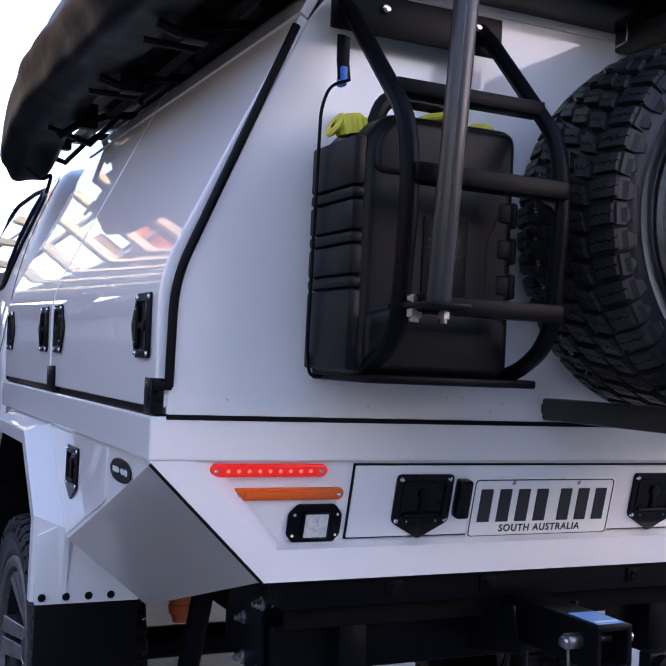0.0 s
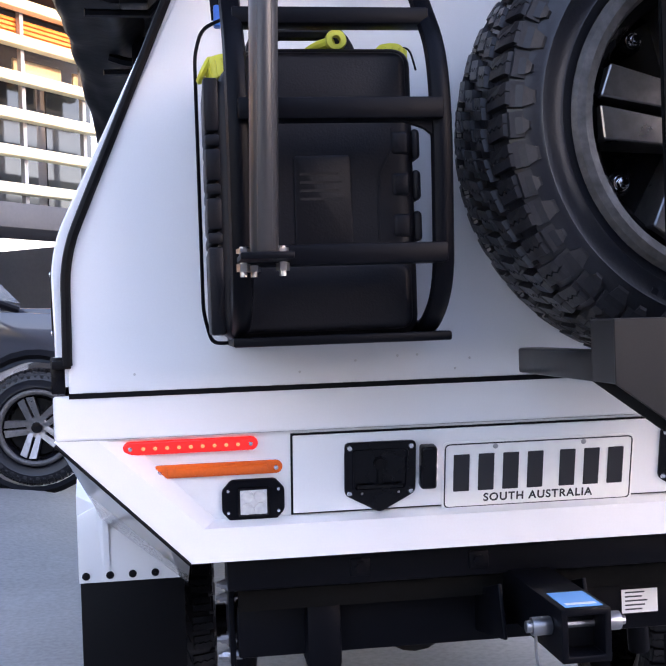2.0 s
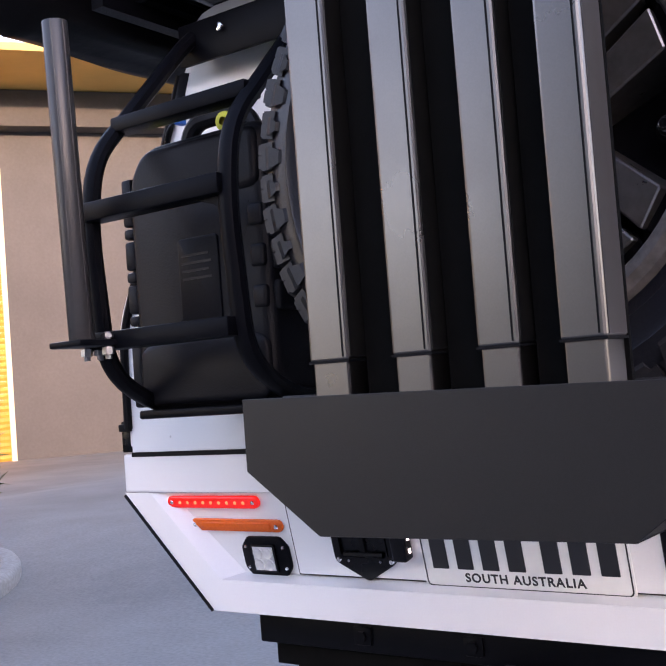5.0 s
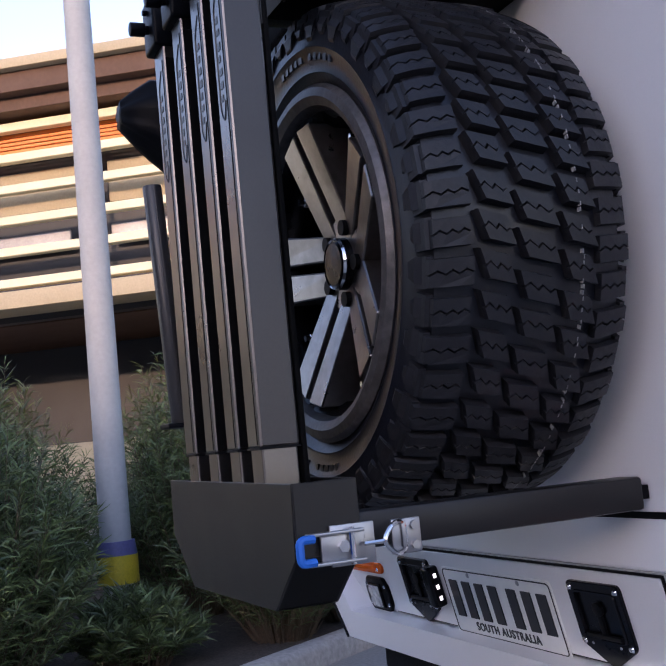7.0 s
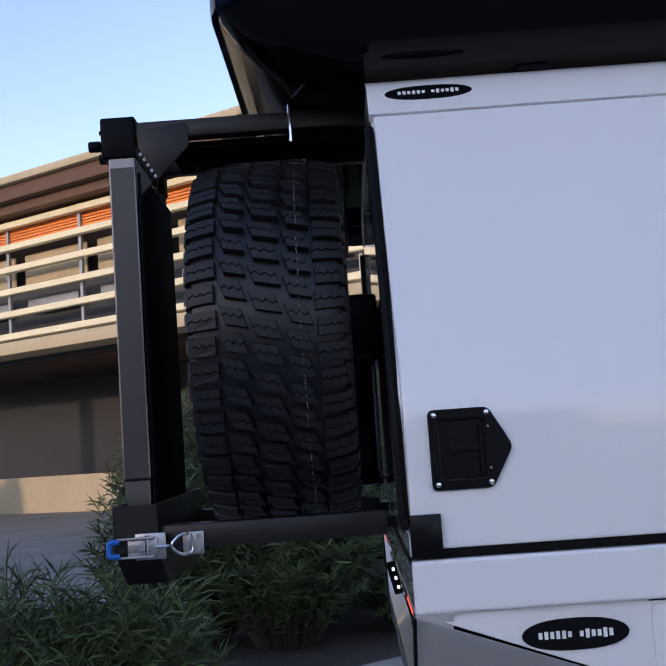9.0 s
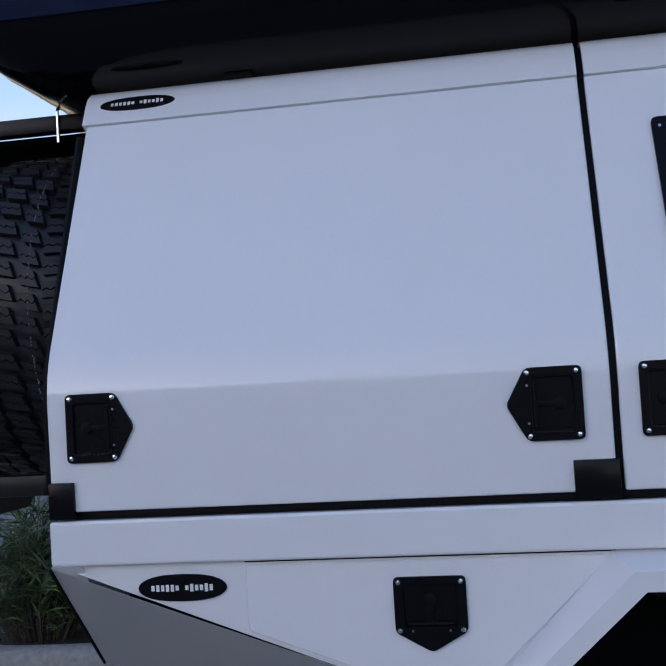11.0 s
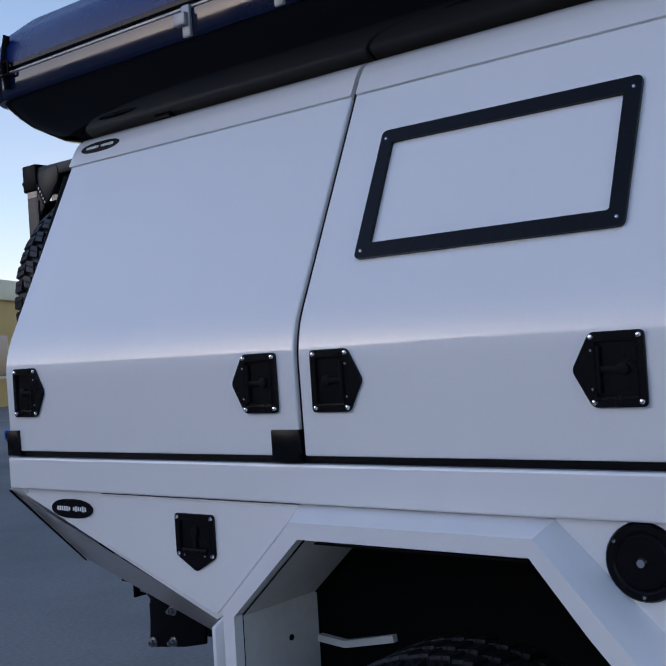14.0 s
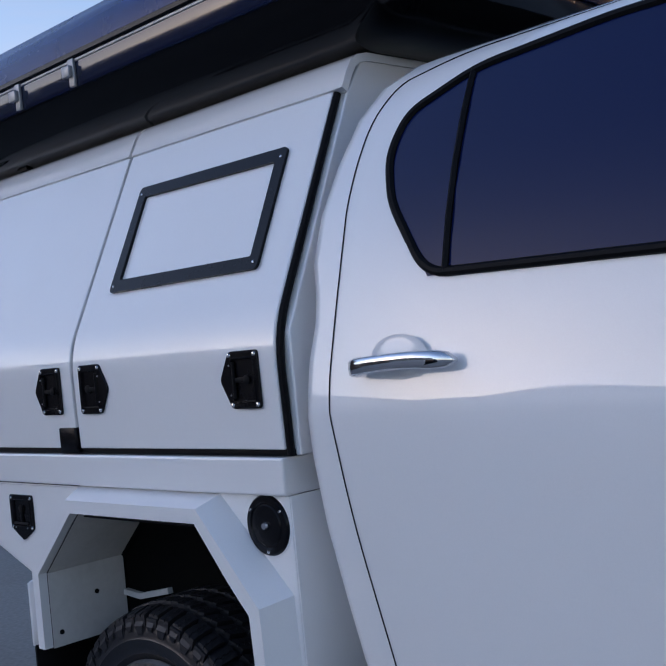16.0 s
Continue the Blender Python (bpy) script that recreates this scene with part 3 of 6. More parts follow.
    if s > 0:
        cap = part("fuel_cap", flip(lathe([(0.0001, 0.0085), (0.030, 0.0085), (0.044, 0.0080), (0.047, 0.005), (0.050, 0.005), (0.053, 0.0075), (0.064, 0.007), (0.067, 0.004), (0.068, 0.0)], 36, (0.915, 1.775, 1.045), "x")), M_GLOSSBLACK, ute, "round black locking filler cap")
        part("key_lock", flip(lathe([(0.0001, 0.016), (0.007, 0.016), (0.009, 0.010)], 14, (0.915, 1.775, 1.045), "x")), M_CHROME, cap)
        for a in (35, 145, 270):
            part("cap_screw", flip(lathe([(0.0001, 0.0105), (0.003, 0.010), (0.0045, 0.006)], 8, (0.915, 1.775 + 0.058 * math.cos(radians(a)), 1.045 + 0.058 * math.sin(radians(a))), "x")), M_CHROME, cap)
        # pop-out window frame in the front door
        def up_slope(z):
            t = (z - 1.53) / (2.006 - 1.53)
            return 0.897 + (0.664 - 0.897) * t
        fo = rounded2([(1.166, 1.895), (1.756, 1.895), (1.758, 1.610), (1.168, 1.612)], 0.014)
        fi = rounded2([(1.197, 1.866), (1.722, 1.864), (1.726, 1.641), (1.201, 1.643)], 0.006)
        bmw = bmesh.new()
        lay = [[bmw.verts.new((up_slope(z) + o, y, z + o * 0.4)) for y, z in loop] for loop, o in ((fo, 0.0), (fo, 0.007), (fi, 0.007), (fi, -0.001))]
        for a, b in zip(lay[:-1], lay[1:]):
            for k in range(len(a)):
                bmw.faces.new((a[k], a[(k + 1) % len(a)], b[(k + 1) % len(a)], b[k]))
        bmesh.ops.recalc_face_normals(bmw, faces=bmw.faces)
        frame_ob = part("hatch_frame", flip(bmw), M_GLOSSBLACK, ute, "black rectangular access hatch frame")
        for y, z in ((1.181, 1.874), (1.741, 1.872), (1.183, 1.627), (1.743, 1.626)):
            part("frame_screw", flip(moved(lathe([(0.0001, 0.003), (0.003, 0.0025), (0.0042, 0.0)], 8, (0, 0, 0), "x"), Matrix.Translation((up_slope(z) + 0.0075, y, z + 0.003)) @ Matrix.Rotation(radians(-25), 4, 'Y'))), M_CHROME, frame_ob)

# chassis and tow bar
part("chassis_beam", box(-0.62, 0.62, 0.06, 0.14, 0.80, 0.87, 0.004), M_BLACK, ute)
# Black plate added to fill the chassis gap with shade
part("shade_plate", box(-0.60, 0.60, 0.088, 0.094, 0.752, 0.806), M_WELL_SHADE, ute)
part("tow_beam", box(-0.60, 0.60, 0.150, 0.23, 0.640, 0.745, 0.006), M_BLACK, ute)
for s in (-1, 1):
    br = part("tow_bracket", prism([(0.165, 0.622), (0.312, 0.641), (0.389, 0.658), (0.395, 0.735), (0.36, 0.80), (0.34, 0.87), (0.14, 0.87), (0.135, 0.80), (0.176, 0.76)], "x", s * 0.61 - 0.006, s * 0.61 + 0.006, 0.002), M_BLACK, ute, "black tow-bar side plate")
    part("chassis_rail", box(s * 0.43 - 0.035, s * 0.43 + 0.035, 0.1, 4.4, 0.62, 0.76, 0.01), M_BLACK, ute)
    for y, z in ((0.170, 0.790), (0.272, 0.738), (0.184, 0.640), (0.269, 0.650)):
        c0, c1 = Vector((s * 0.615, y, z)), Vector((s * 0.632, y, z))
        part("bolt", joined(cyl(c0, c0.lerp(c1, 0.3), 0.015, 14), cyl(c0, c1, 0.010, 6), cyl(c1, c1 + Vector((s * 0.008, 0, 0)), 0.006, 8)), M_ZINC, br)
        part("nut", cyl((s * 0.604, y, z), (s * 0.592, y, z), 0.010, 6), M_ZINC, br)
HX0, HX1, HY0, HY1, HZ0, HZ1 = -0.061, 0.029, -0.250, 0.16, 0.712, 0.806
hb = bmesh.new()
loops = [[hb.verts.new((x, y, z)) for x, z in ((HX0 + o, HZ0 + o), (HX1 - o, HZ0 + o), (HX1 - o, HZ1 - o), (HX0 + o, HZ1 - o))] for o, y in ((0.0, HY1), (0.0, HY0), (0.012, HY0), (0.012, HY1))]
for k in range(4):
    for e in range(4):
        hb.faces.new((loops[k][e], loops[k][(e + 1) % 4], loops[(k + 1) % 4][(e + 1) % 4], loops[(k + 1) % 4][e]))
bmesh.ops.recalc_face_normals(hb, faces=hb.faces)
hitch = part("tow_receiver", bevelled(hb, 0.003, 2), M_BLACK, ute, "black square tow receiver")
part("receiver_bore", box(HX0 + 0.014, HX1 - 0.014, HY0 + 0.05, 0.10, HZ0 + 0.014, HZ1 - 0.014), M_SEAL, hitch)
part("receiver_sticker", box(HX0 + 0.012, HX1 - 0.010, -0.236, -0.140, HZ1 + 0.0002, HZ1 + 0.0018), material("sticker_blue", (0.12, 0.38, 0.75), 0.4), hitch, "pale blue sticker")
part("sticker_bar", box(HX0 + 0.018, HX1 - 0.016, -0.226, -0.214, HZ1 + 0.0016, HZ1 + 0.0022), M_PLATE, hitch)
part("receiver_bracket", joined(prism([(-0.05, 0.70), (0.16, 0.66), (0.16, 0.745), (-0.02, 0.80)], "x", -0.105, -0.097, 0.002), prism([(-0.05, 0.70), (0.16, 0.66), (0.16, 0.745), (-0.02, 0.80)], "x", 0.065, 0.073, 0.002), box(-0.10, 0.07, 0.0, 0.06, 0.705, 0.715)), M_BLACK, hitch)
part("hitch_pin", joined(cyl((-0.10, -0.195, 0.766), (0.075, -0.195, 0.766), 0.008, 10), cyl((-0.098, -0.195, 0.766), (-0.062, -0.195, 0.766), 0.0165, 16, bev=0.002), cyl((-0.108, -0.195, 0.766), (-0.096, -0.195, 0.766), 0.011, 12, bev=0.002), cyl((0.030, -0.195, 0.766), (0.066, -0.195, 0.766), 0.0165, 16, bev=0.002), tube(rounded([(-0.09, -0.195, 0.752), (-0.092, -0.20, 0.72), (-0.085, -0.20, 0.67)], 0.01), 0.003, 6)), M_ZINC, hitch, "zinc hitch pin lock")
beam = part("beam_sticker", box(0.215, 0.295, 0.1475, 0.1495, 0.675, 0.725), M_PLATE, ute, "small white data sticker")
for k in range(5):
    part("sticker_bar", box(0.222, 0.26 + 0.006 * (k % 3), 0.1468, 0.1478, 0.6815 + 0.009 * k, 0.6845 + 0.009 * k), M_INK, beam)
for x in (-0.36, -0.12, 0.30, 0.47):
    part("beam_bolt", joined(cyl((x, 0.06, 0.832), (x, 0.05, 0.832), 0.011, 6), box(x - 0.02, x + 0.02, 0.055, 0.0605, 0.815, 0.85, 0.002)), M_BLACK, ute)
cable = tube(rounded([(0.26, 0.03, 0.66), (0.24, -0.01, 0.60), (0.30, 0.02, 0.56), (0.42, 0.08, 0.62)], 0.05), 0.007, 6)
part("trailer_cable", cable, M_SEAL, ute)
part("trailer_socket", joined(box(0.30, 0.37, -0.01, 0.03, 0.60, 0.66, 0.006), cyl((0.335, -0.01, 0.63), (0.335, -0.035, 0.63), 0.028, 16, bev=0.003)), M_PLASTIC, ute)
part("tray_front", box(-0.912, 0.912, 1.846, 1.853, 0.60, 1.111, 0.001), M_WHITE, ute, "white tray front panel")
# Floor coloured near black for the shade beneath the tray
part("tray_floor", box(-0.69, 0.69, 0.06, 1.85, 0.90, 1.10), M_WELL_SHADE, ute)
part("cross_member", box(-0.69, 0.69, 1.0, 1.06, 0.8, 0.9), M_BLACK, ute)
for s in (-1, 1):
    part("bump_stop", lathe([(0.0001, 0.0), (0.020, 0.002), (0.024, 0.02), (0.032, 0.028), (0.034, 0.05), (0.030, 0.056), (0.034, 0.062), (0.034, 0.095), (0.0001, 0.096)], 20, (s * 0.53, 1.00, 0.545), "z"), M_SPRING, ute, "orange rubber bump stop")
    part("stop_bracket", box(s * 0.53 - 0.05, s * 0.53 + 0.05, 0.95, 1.05, 0.64, 0.80, 0.006), M_BLACK, ute)
    part("damper", cyl((s * 0.56, 0.86, 0.36), (s * 0.52, 0.80, 0.74), 0.03, 14), M_BLACK, ute)
part("axle", cyl((-0.7, 1.33, 0.40), (0.7, 1.33, 0.40), 0.05, 14), M_BLACK, ute)
part("diff_housing", lathe([(0.0001, -0.13), (0.07, -0.12), (0.13, -0.05), (0.14, 0.02), (0.08, 0.12), (0.0001, 0.14)], 20, (0.0, 1.33, 0.40)), M_BLACK, ute)


# ---- tyres ----
def tyre_carcass(R=0.412, W=0.32, rim=0.258):
    """The body of a tyre round the y axis, with raised sidewall rings and ribs."""
    h = W / 2
    prof = [(rim, -h * 0.70), (rim + 0.010, -h * 0.80), (rim + 0.026, -h * 0.895), (rim + 0.040, -h * 0.94), (rim + 0.042, -h * 0.955), (rim + 0.046, -h * 0.95), (rim + 0.06, -h * 0.97), (R - 0.078, -h), (R - 0.075, -h * 1.012), (R - 0.071, -h), (R - 0.062, -h * 0.995), (R - 0.045, -h * 0.965), (R - 0.024, -h * 0.89), (R - 0.016, -h * 0.72), (R - 0.013, 0)]
    prof = prof + [(r, -y) for r, y in prof[-2::-1]]
    bm = lathe(prof, 80, (0, 0, 0))
    return bm


def tyre_marks(W=0.32):
    """Raised bars where the sidewall carries its embossed writing."""
    rng = random.Random(8)
    h = W / 2
    out = bmesh.new()
    for start in (1.2, 1.2 + math.pi):
        a = start
        for k in range(11):
            wd = rng.uniform(0.035, 0.055)
            if k != 5:
                merge(out, moved(box(0.318, 0.330, -h * 0.990, -h * 0.95, -wd * 0.12, wd * 0.12), Matrix.Rotation(-a, 4, 'Y')))
            a += 0.062
    return out


def tyre_tread(R=0.412, W=0.32):
    """All-terrain tread: siped shoulder lugs, slanted second rows and a zigzag centre row."""
    h = W / 2
    V, F = [], []
    rnd = random.Random(4)

    def block(poly, r0, r1, drop=0.0, inset=0.0022):
        ca = sum(p[0] for p in poly) / len(poly)
        cy = sum(p[1] for p in poly) / len(poly)
        n, i0 = len(poly), len(V)
        for a, y in poly:
            rr = r0 - drop * (abs(y) / h) ** 4
            V.append((rr * math.cos(a), y, rr * math.sin(a)))
        for a, y in poly:
            a2 = a + math.copysign(min(inset / R, abs(ca - a) * 0.4), ca - a)
            y2 = y + math.copysign(min(inset, abs(cy - y) * 0.4), cy - y)
            rr = r1 - drop * (abs(y2) / h) ** 4
            V.append((rr * math.cos(a2), y2, rr * math.sin(a2)))
        F.append(tuple(range(i0 + n, i0 + 2 * n)))
        for i in range(n):
            j = (i + 1) % n
            F.append((i0 + i, i0 + j, i0 + n + j, i0 + n + i))
    n = 50
    w = 2 * math.pi / n

    def sliced(at_, cuts, vs, gap, zig, r0, r1, drop):
        """A block on a low base, its top cut by wavy sipes that run across it."""
        block([at_(cuts[0], vs[0]), at_(cuts[-1], vs[0]), at_(cuts[-1], vs[-1]), at_(cuts[0], vs[-1])], r0, r1 - 0.0055, drop, 0.001)
        last = len(cuts) - 2
        for q in range(len(cuts) - 1):
            lo, hi = cuts[q] + (gap if q > 0 else 0), cuts[q + 1] - (gap if q < last else 0)
            up = [at_(hi + (zig * (1 if i % 2 else -1) if q < last else 0), v) for i, v in enumerate(vs)]
            dn = [at_(lo + (zig * (1 if i % 2 else -1) if q > 0 else 0), v) for i, v in enumerate(vs)]
            block(dn + up[::-1], r1 - 0.007, r1, drop, 0.0013)
    for k in range(n):
        a = w * k
        for sgn in (-1, 1):
            o = a + (0 if sgn < 0 else 0.45 * w)
            inner, outer = (0.595, 0.97) if k % 2 else (0.615, 0.935)

            def lug(u, v, o=o, sgn=sgn):
                return (o + (u + sgn * 0.22 * (v - 0.6)) * w, sgn * h * v)
            sliced(lug, (0.05, 0.43, 0.80), [inner + (outer - inner) * i / 6 for i in range(7)], 0.007, 0.05, R - 0.018, R, 0.019)
            block([lug(0.0, 0.90), lug(0.91, 0.90), lug(0.91, 0.985), lug(0.0, 0.985)], R - 0.034, R - 0.012, 0.012)
            # ribs that run down the sidewall, every second one longer
            l0, l1 = (0.06, 0.80) if k % 2 else (0.14, 0.70)
            i = len(V)
            for r_, y_ in ((R - 0.024, 0.95), (R - 0.042, 1.012), (R - 0.052 - 0.008 * (k % 2), 1.010), (R - 0.058 - 0.012 * (k % 2), 0.985)):
                sh = 0.0 if r_ > R - 0.05 else 0.14
                for q in (l0 + sh, l1 - sh):
                    aa = o + q * w
                    V.append((r_ * math.cos(aa), sgn * h * y_, r_ * math.sin(aa)))
            F.extend([(i, i + 1, i + 3, i + 2), (i + 2, i + 3, i + 5, i + 4), (i + 4, i + 5, i + 7, i + 6), (i, i + 2, i + 4, i + 6), (i + 1, i + 3, i + 5, i + 7)])
        # three rows of slanted blocks between the shoulders, each row shifted against the next
        for v0, v1, shift, tall in ((-0.53, -0.262, 0.10, 0.78), (-0.168, 0.158, 0.58, 0.77), (0.258, 0.53, 0.02, 0.78)):
            mid = (v0 + v1) / 2
            jog = rnd.uniform(-0.03, 0.03)

            def cell(u, v, mid=mid, shift=shift, jog=jog):
                vv = v - 0.11 * (u - 0.40)
                return (a + (u + shift + jog - 0.62 * (v - mid)) * w, h * vv)
            sliced(cell, (0.0, 0.40, tall), [v0 + (v1 - v0) * i / 5 for i in range(6)], 0.007, 0.07, R - 0.018, R + 0.003, 0.006)
    me = bpy.data.meshes.new("tread")
    me.from_pydata(V, [], F)
    bm = bmesh.new()
    bm.from_mesh(me)
    bpy.data.meshes.remove(me)
    bmesh.ops.recalc_face_normals(bm, faces=bm.faces)
    return bm


def tyre_parts(parent, m, label, R=0.412, W=0.32, chalk=False):
    t = part("tyre", moved(tyre_carcass(R, W), m), M_RUBBER, parent, label)
    tr = part("tread", moved(tyre_tread(R, W), m), M_TREAD, t, smooth=0)
    tr["kind"] = "stuff"
    if chalk:
        line = bmesh.new()
        rng = random.Random(31)
        for k in range(330):
            if rng.random() < 0.42:
                continue
            yy = 0.066 + rng.uniform(-0.001, 0.001)
            merge(line, moved(box(R - 0.004, R + 0.0032, yy - 0.0008, yy + 0.0008, -0.0028, 0.0028), Matrix.Rotation(-2 * math.pi * k / 330, 4, 'Y')))
        ch = part("chalk_line", moved(line, m), M_CHALK, t, "faded pale marking line round the tread")
        ch["kind"] = "stuff"
    return t


def rim_parts(parent, m, bolts=True):
    """An alloy rim with five split spokes; its face looks along -y."""
    barrel = lathe([(0.225, 0.10), (0.220, -0.05), (0.223, -0.100), (0.236, -0.122), (0.2435, -0.131)], 72, (0, 0, 0))
    part("rim_barrel", moved(barrel, m), M_GLOSSBLACK, parent, "dark rim barrel")
    lip = lathe([(0.243, -0.130), (0.250, -0.150), (0.264, -0.157), (0.277, -0.155), (0.284, -0.146), (0.276, -0.12)], 72, (0, 0, 0))
    part("rim_lip", moved(lip, m), M_RIMLIP, parent, "scuffed alloy rim lip")
    face = lathe([(0.0001, -0.03), (0.21, -0.03), (0.222, 0.0)], 48, (0, 0, 0))
    part("rim_back", moved(face, m), M_GLOSSBLACK, parent)
    for k in range(5):
        a = 2 * math.pi * k / 5 + math.pi + radians(1)
        d, sd = Vector((math.cos(a), 0, math.sin(a))), Vector((-math.sin(a), 0, math.cos(a)))
        for e in (-1, 1):
            for r0, r1, y0, y1, hw, wide, mat, nm in ((0.045, 0.234, -0.096, -0.144, 0.020, 0.027, M_RIM, "spoke"), (0.215, 0.246, -0.110, -0.138, 0.026, 0.030, M_GLOSSBLACK, "spoke_end")):
                c0, c1 = d * r0 + sd * e * 0.029, d * r1 + sd * e * (0.034 if nm == "spoke" else 0.038)
                tip = 0.012 if nm == "spoke" else 0.0
                poly = [c0 - sd * hw, c1 - sd * wide - d * (tip if e < 0 else 0), c1 + sd * wide - d * (tip if e > 0 else 0), c0 + sd * hw]
                bm = bmesh.new()
                fr = [bm.verts.new(p + Vector((0, y, 0))) for p, y in zip(poly, (y0, y1, y1, y0))]
                bk = [bm.verts.new(p + Vector((0, -0.02, 0))) for p in poly]
                bm.faces.new(fr)
                bm.faces.new(bk[::-1])
                for i in range(4):
                    bm.faces.new((fr[(i + 1) % 4], fr[i], bk[i], bk[(i + 1) % 4]))
                bmesh.ops.recalc_face_normals(bm, faces=bm.faces)
                part(nm, moved(bevelled(bm, 0.0025, 1), m), mat, parent, smooth=18)
        if bolts:
            b = a + math.pi / 5
            c = Vector((0.203 * math.cos(b), -0.075, 0.203 * math.sin(b)))
            part("rim_bolt", moved(joined(cyl(c, c + Vector((0, -0.012, 0)), 0.014, 16, bev=0.002), cyl(c, c + Vector((0, -0.022, 0)), 0.010, 6, bev=0.002), cyl(c + Vector((0, -0.020, 0)), c + Vector((0, -0.030, 0)), 0.006, 10)), m), M_CHROME, parent)
            part("bolt_boss", moved(cyl(c + Vector((0, 0.03, 0)), c + Vector((0, -0.001, 0)), 0.021, 18, bev=0.003), m), M_GLOSSBLACK, parent)
            c = Vector((0.060 * math.cos(b), -0.098, 0.060 * math.sin(b)))
            part("wheel_nut_hole", moved(cyl(c, c + Vector((0, -0.010, 0)), 0.0125, 14), m), M_SEAL, parent)
    part("hub_face", moved(lathe([(0.0001, -0.094), (0.074, -0.0985), (0.079, -0.095), (0.080, -0.02)], 36, (0, 0, 0)), m), M_RIM, parent)
    part("centre_cap", moved(lathe([(0.0001, -0.118), (0.034, -0.116), (0.042, -0.108), (0.045, -0.05)], 28, (0, 0, 0)), m), M_GLOSSBLACK, parent, "black domed centre cap")
    part("cap_ring", moved(lathe([(0.0385, -0.1125), (0.0405, -0.115), (0.0425, -0.1105)], 32, (0, 0, 0)), m), M_CHROME, parent)


SPARE = Matrix.Translation((0.222, -0.228, 1.628)) @ Matrix.Rotation(radians(8), 4, 'Y')
spare = thing("spare_wheel", (0.215, -0.228, 1.25), "black mud-terrain spare tyre on a dark alloy rim", "wheel")
spare_tyre = tyre_parts(spare, SPARE, "black all-terrain tyre with siped tread blocks", chalk=True)
embossed = part("sidewall_mark", moved(tyre_marks(), SPARE), M_RUBBER, spare_tyre)
embossed["kind"] = "stuff"
rim_parts(spare, SPARE)
part("mount_arm", box(0.13, 0.30, -0.14, -0.004, 1.58, 1.72, 0.01), M_BLACK, spare)

for s in (1, -1):
    for y in (1.33, 4.45):
        wm = Matrix.Translation((s * 0.79, y, 0.405)) @ Matrix.Rotation(radians(90 if s > 0 else -90), 4, 'Z')
        tb = tyre_parts(ute, wm, "black all-terrain tyre")
        rim_parts(tb, wm, False)

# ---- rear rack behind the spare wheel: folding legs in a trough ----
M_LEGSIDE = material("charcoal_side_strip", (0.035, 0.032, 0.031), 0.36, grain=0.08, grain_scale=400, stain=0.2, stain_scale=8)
rack = thing("leg_rack", (0.22, -0.48, 1.2), "grey rack of upright square table legs standing in a charcoal trough", "rack")
RX0, RX1, RF, RB = -0.081, 0.529, -0.563, -0.474
front = [(RX0, 1.306), (RX1, 1.298), (RX1 - 0.006, 1.204), (0.432, 1.134), (0.03, 1.131), (RX0, 1.212)]
tr = joined(prism(front, "y", RF, RF + 0.004, 0.001, 1), box(RX1 - 0.004, RX1, RF + 0.002, RB, 1.205, 1.298, 0.001, 1), box(RX0, RX0 + 0.004, RF + 0.002, RB, 1.212, 1.304, 0.001, 1), box(RX0 + 0.005, RX1 - 0.01, RF + 0.01, RB - 0.006, 1.215, 1.225),
            prism(front, "y", RB - 0.004, RB, 0.001, 1), sheet([(RX1 - 0.006, RF + 0.002, 1.205), (RX1 - 0.006, RB, 1.205), (0.432, RB, 1.135), (0.432, RF + 0.002, 1.135)], 0.003), sheet([(0.432, RF + 0.002, 1.1335), (0.432, RB, 1.1335), (0.03, RB, 1.1325), (0.03, RF + 0.002, 1.1325)], 0.003))
part("trough", tr, M_TROUGH, rack, "charcoal folded steel trough")
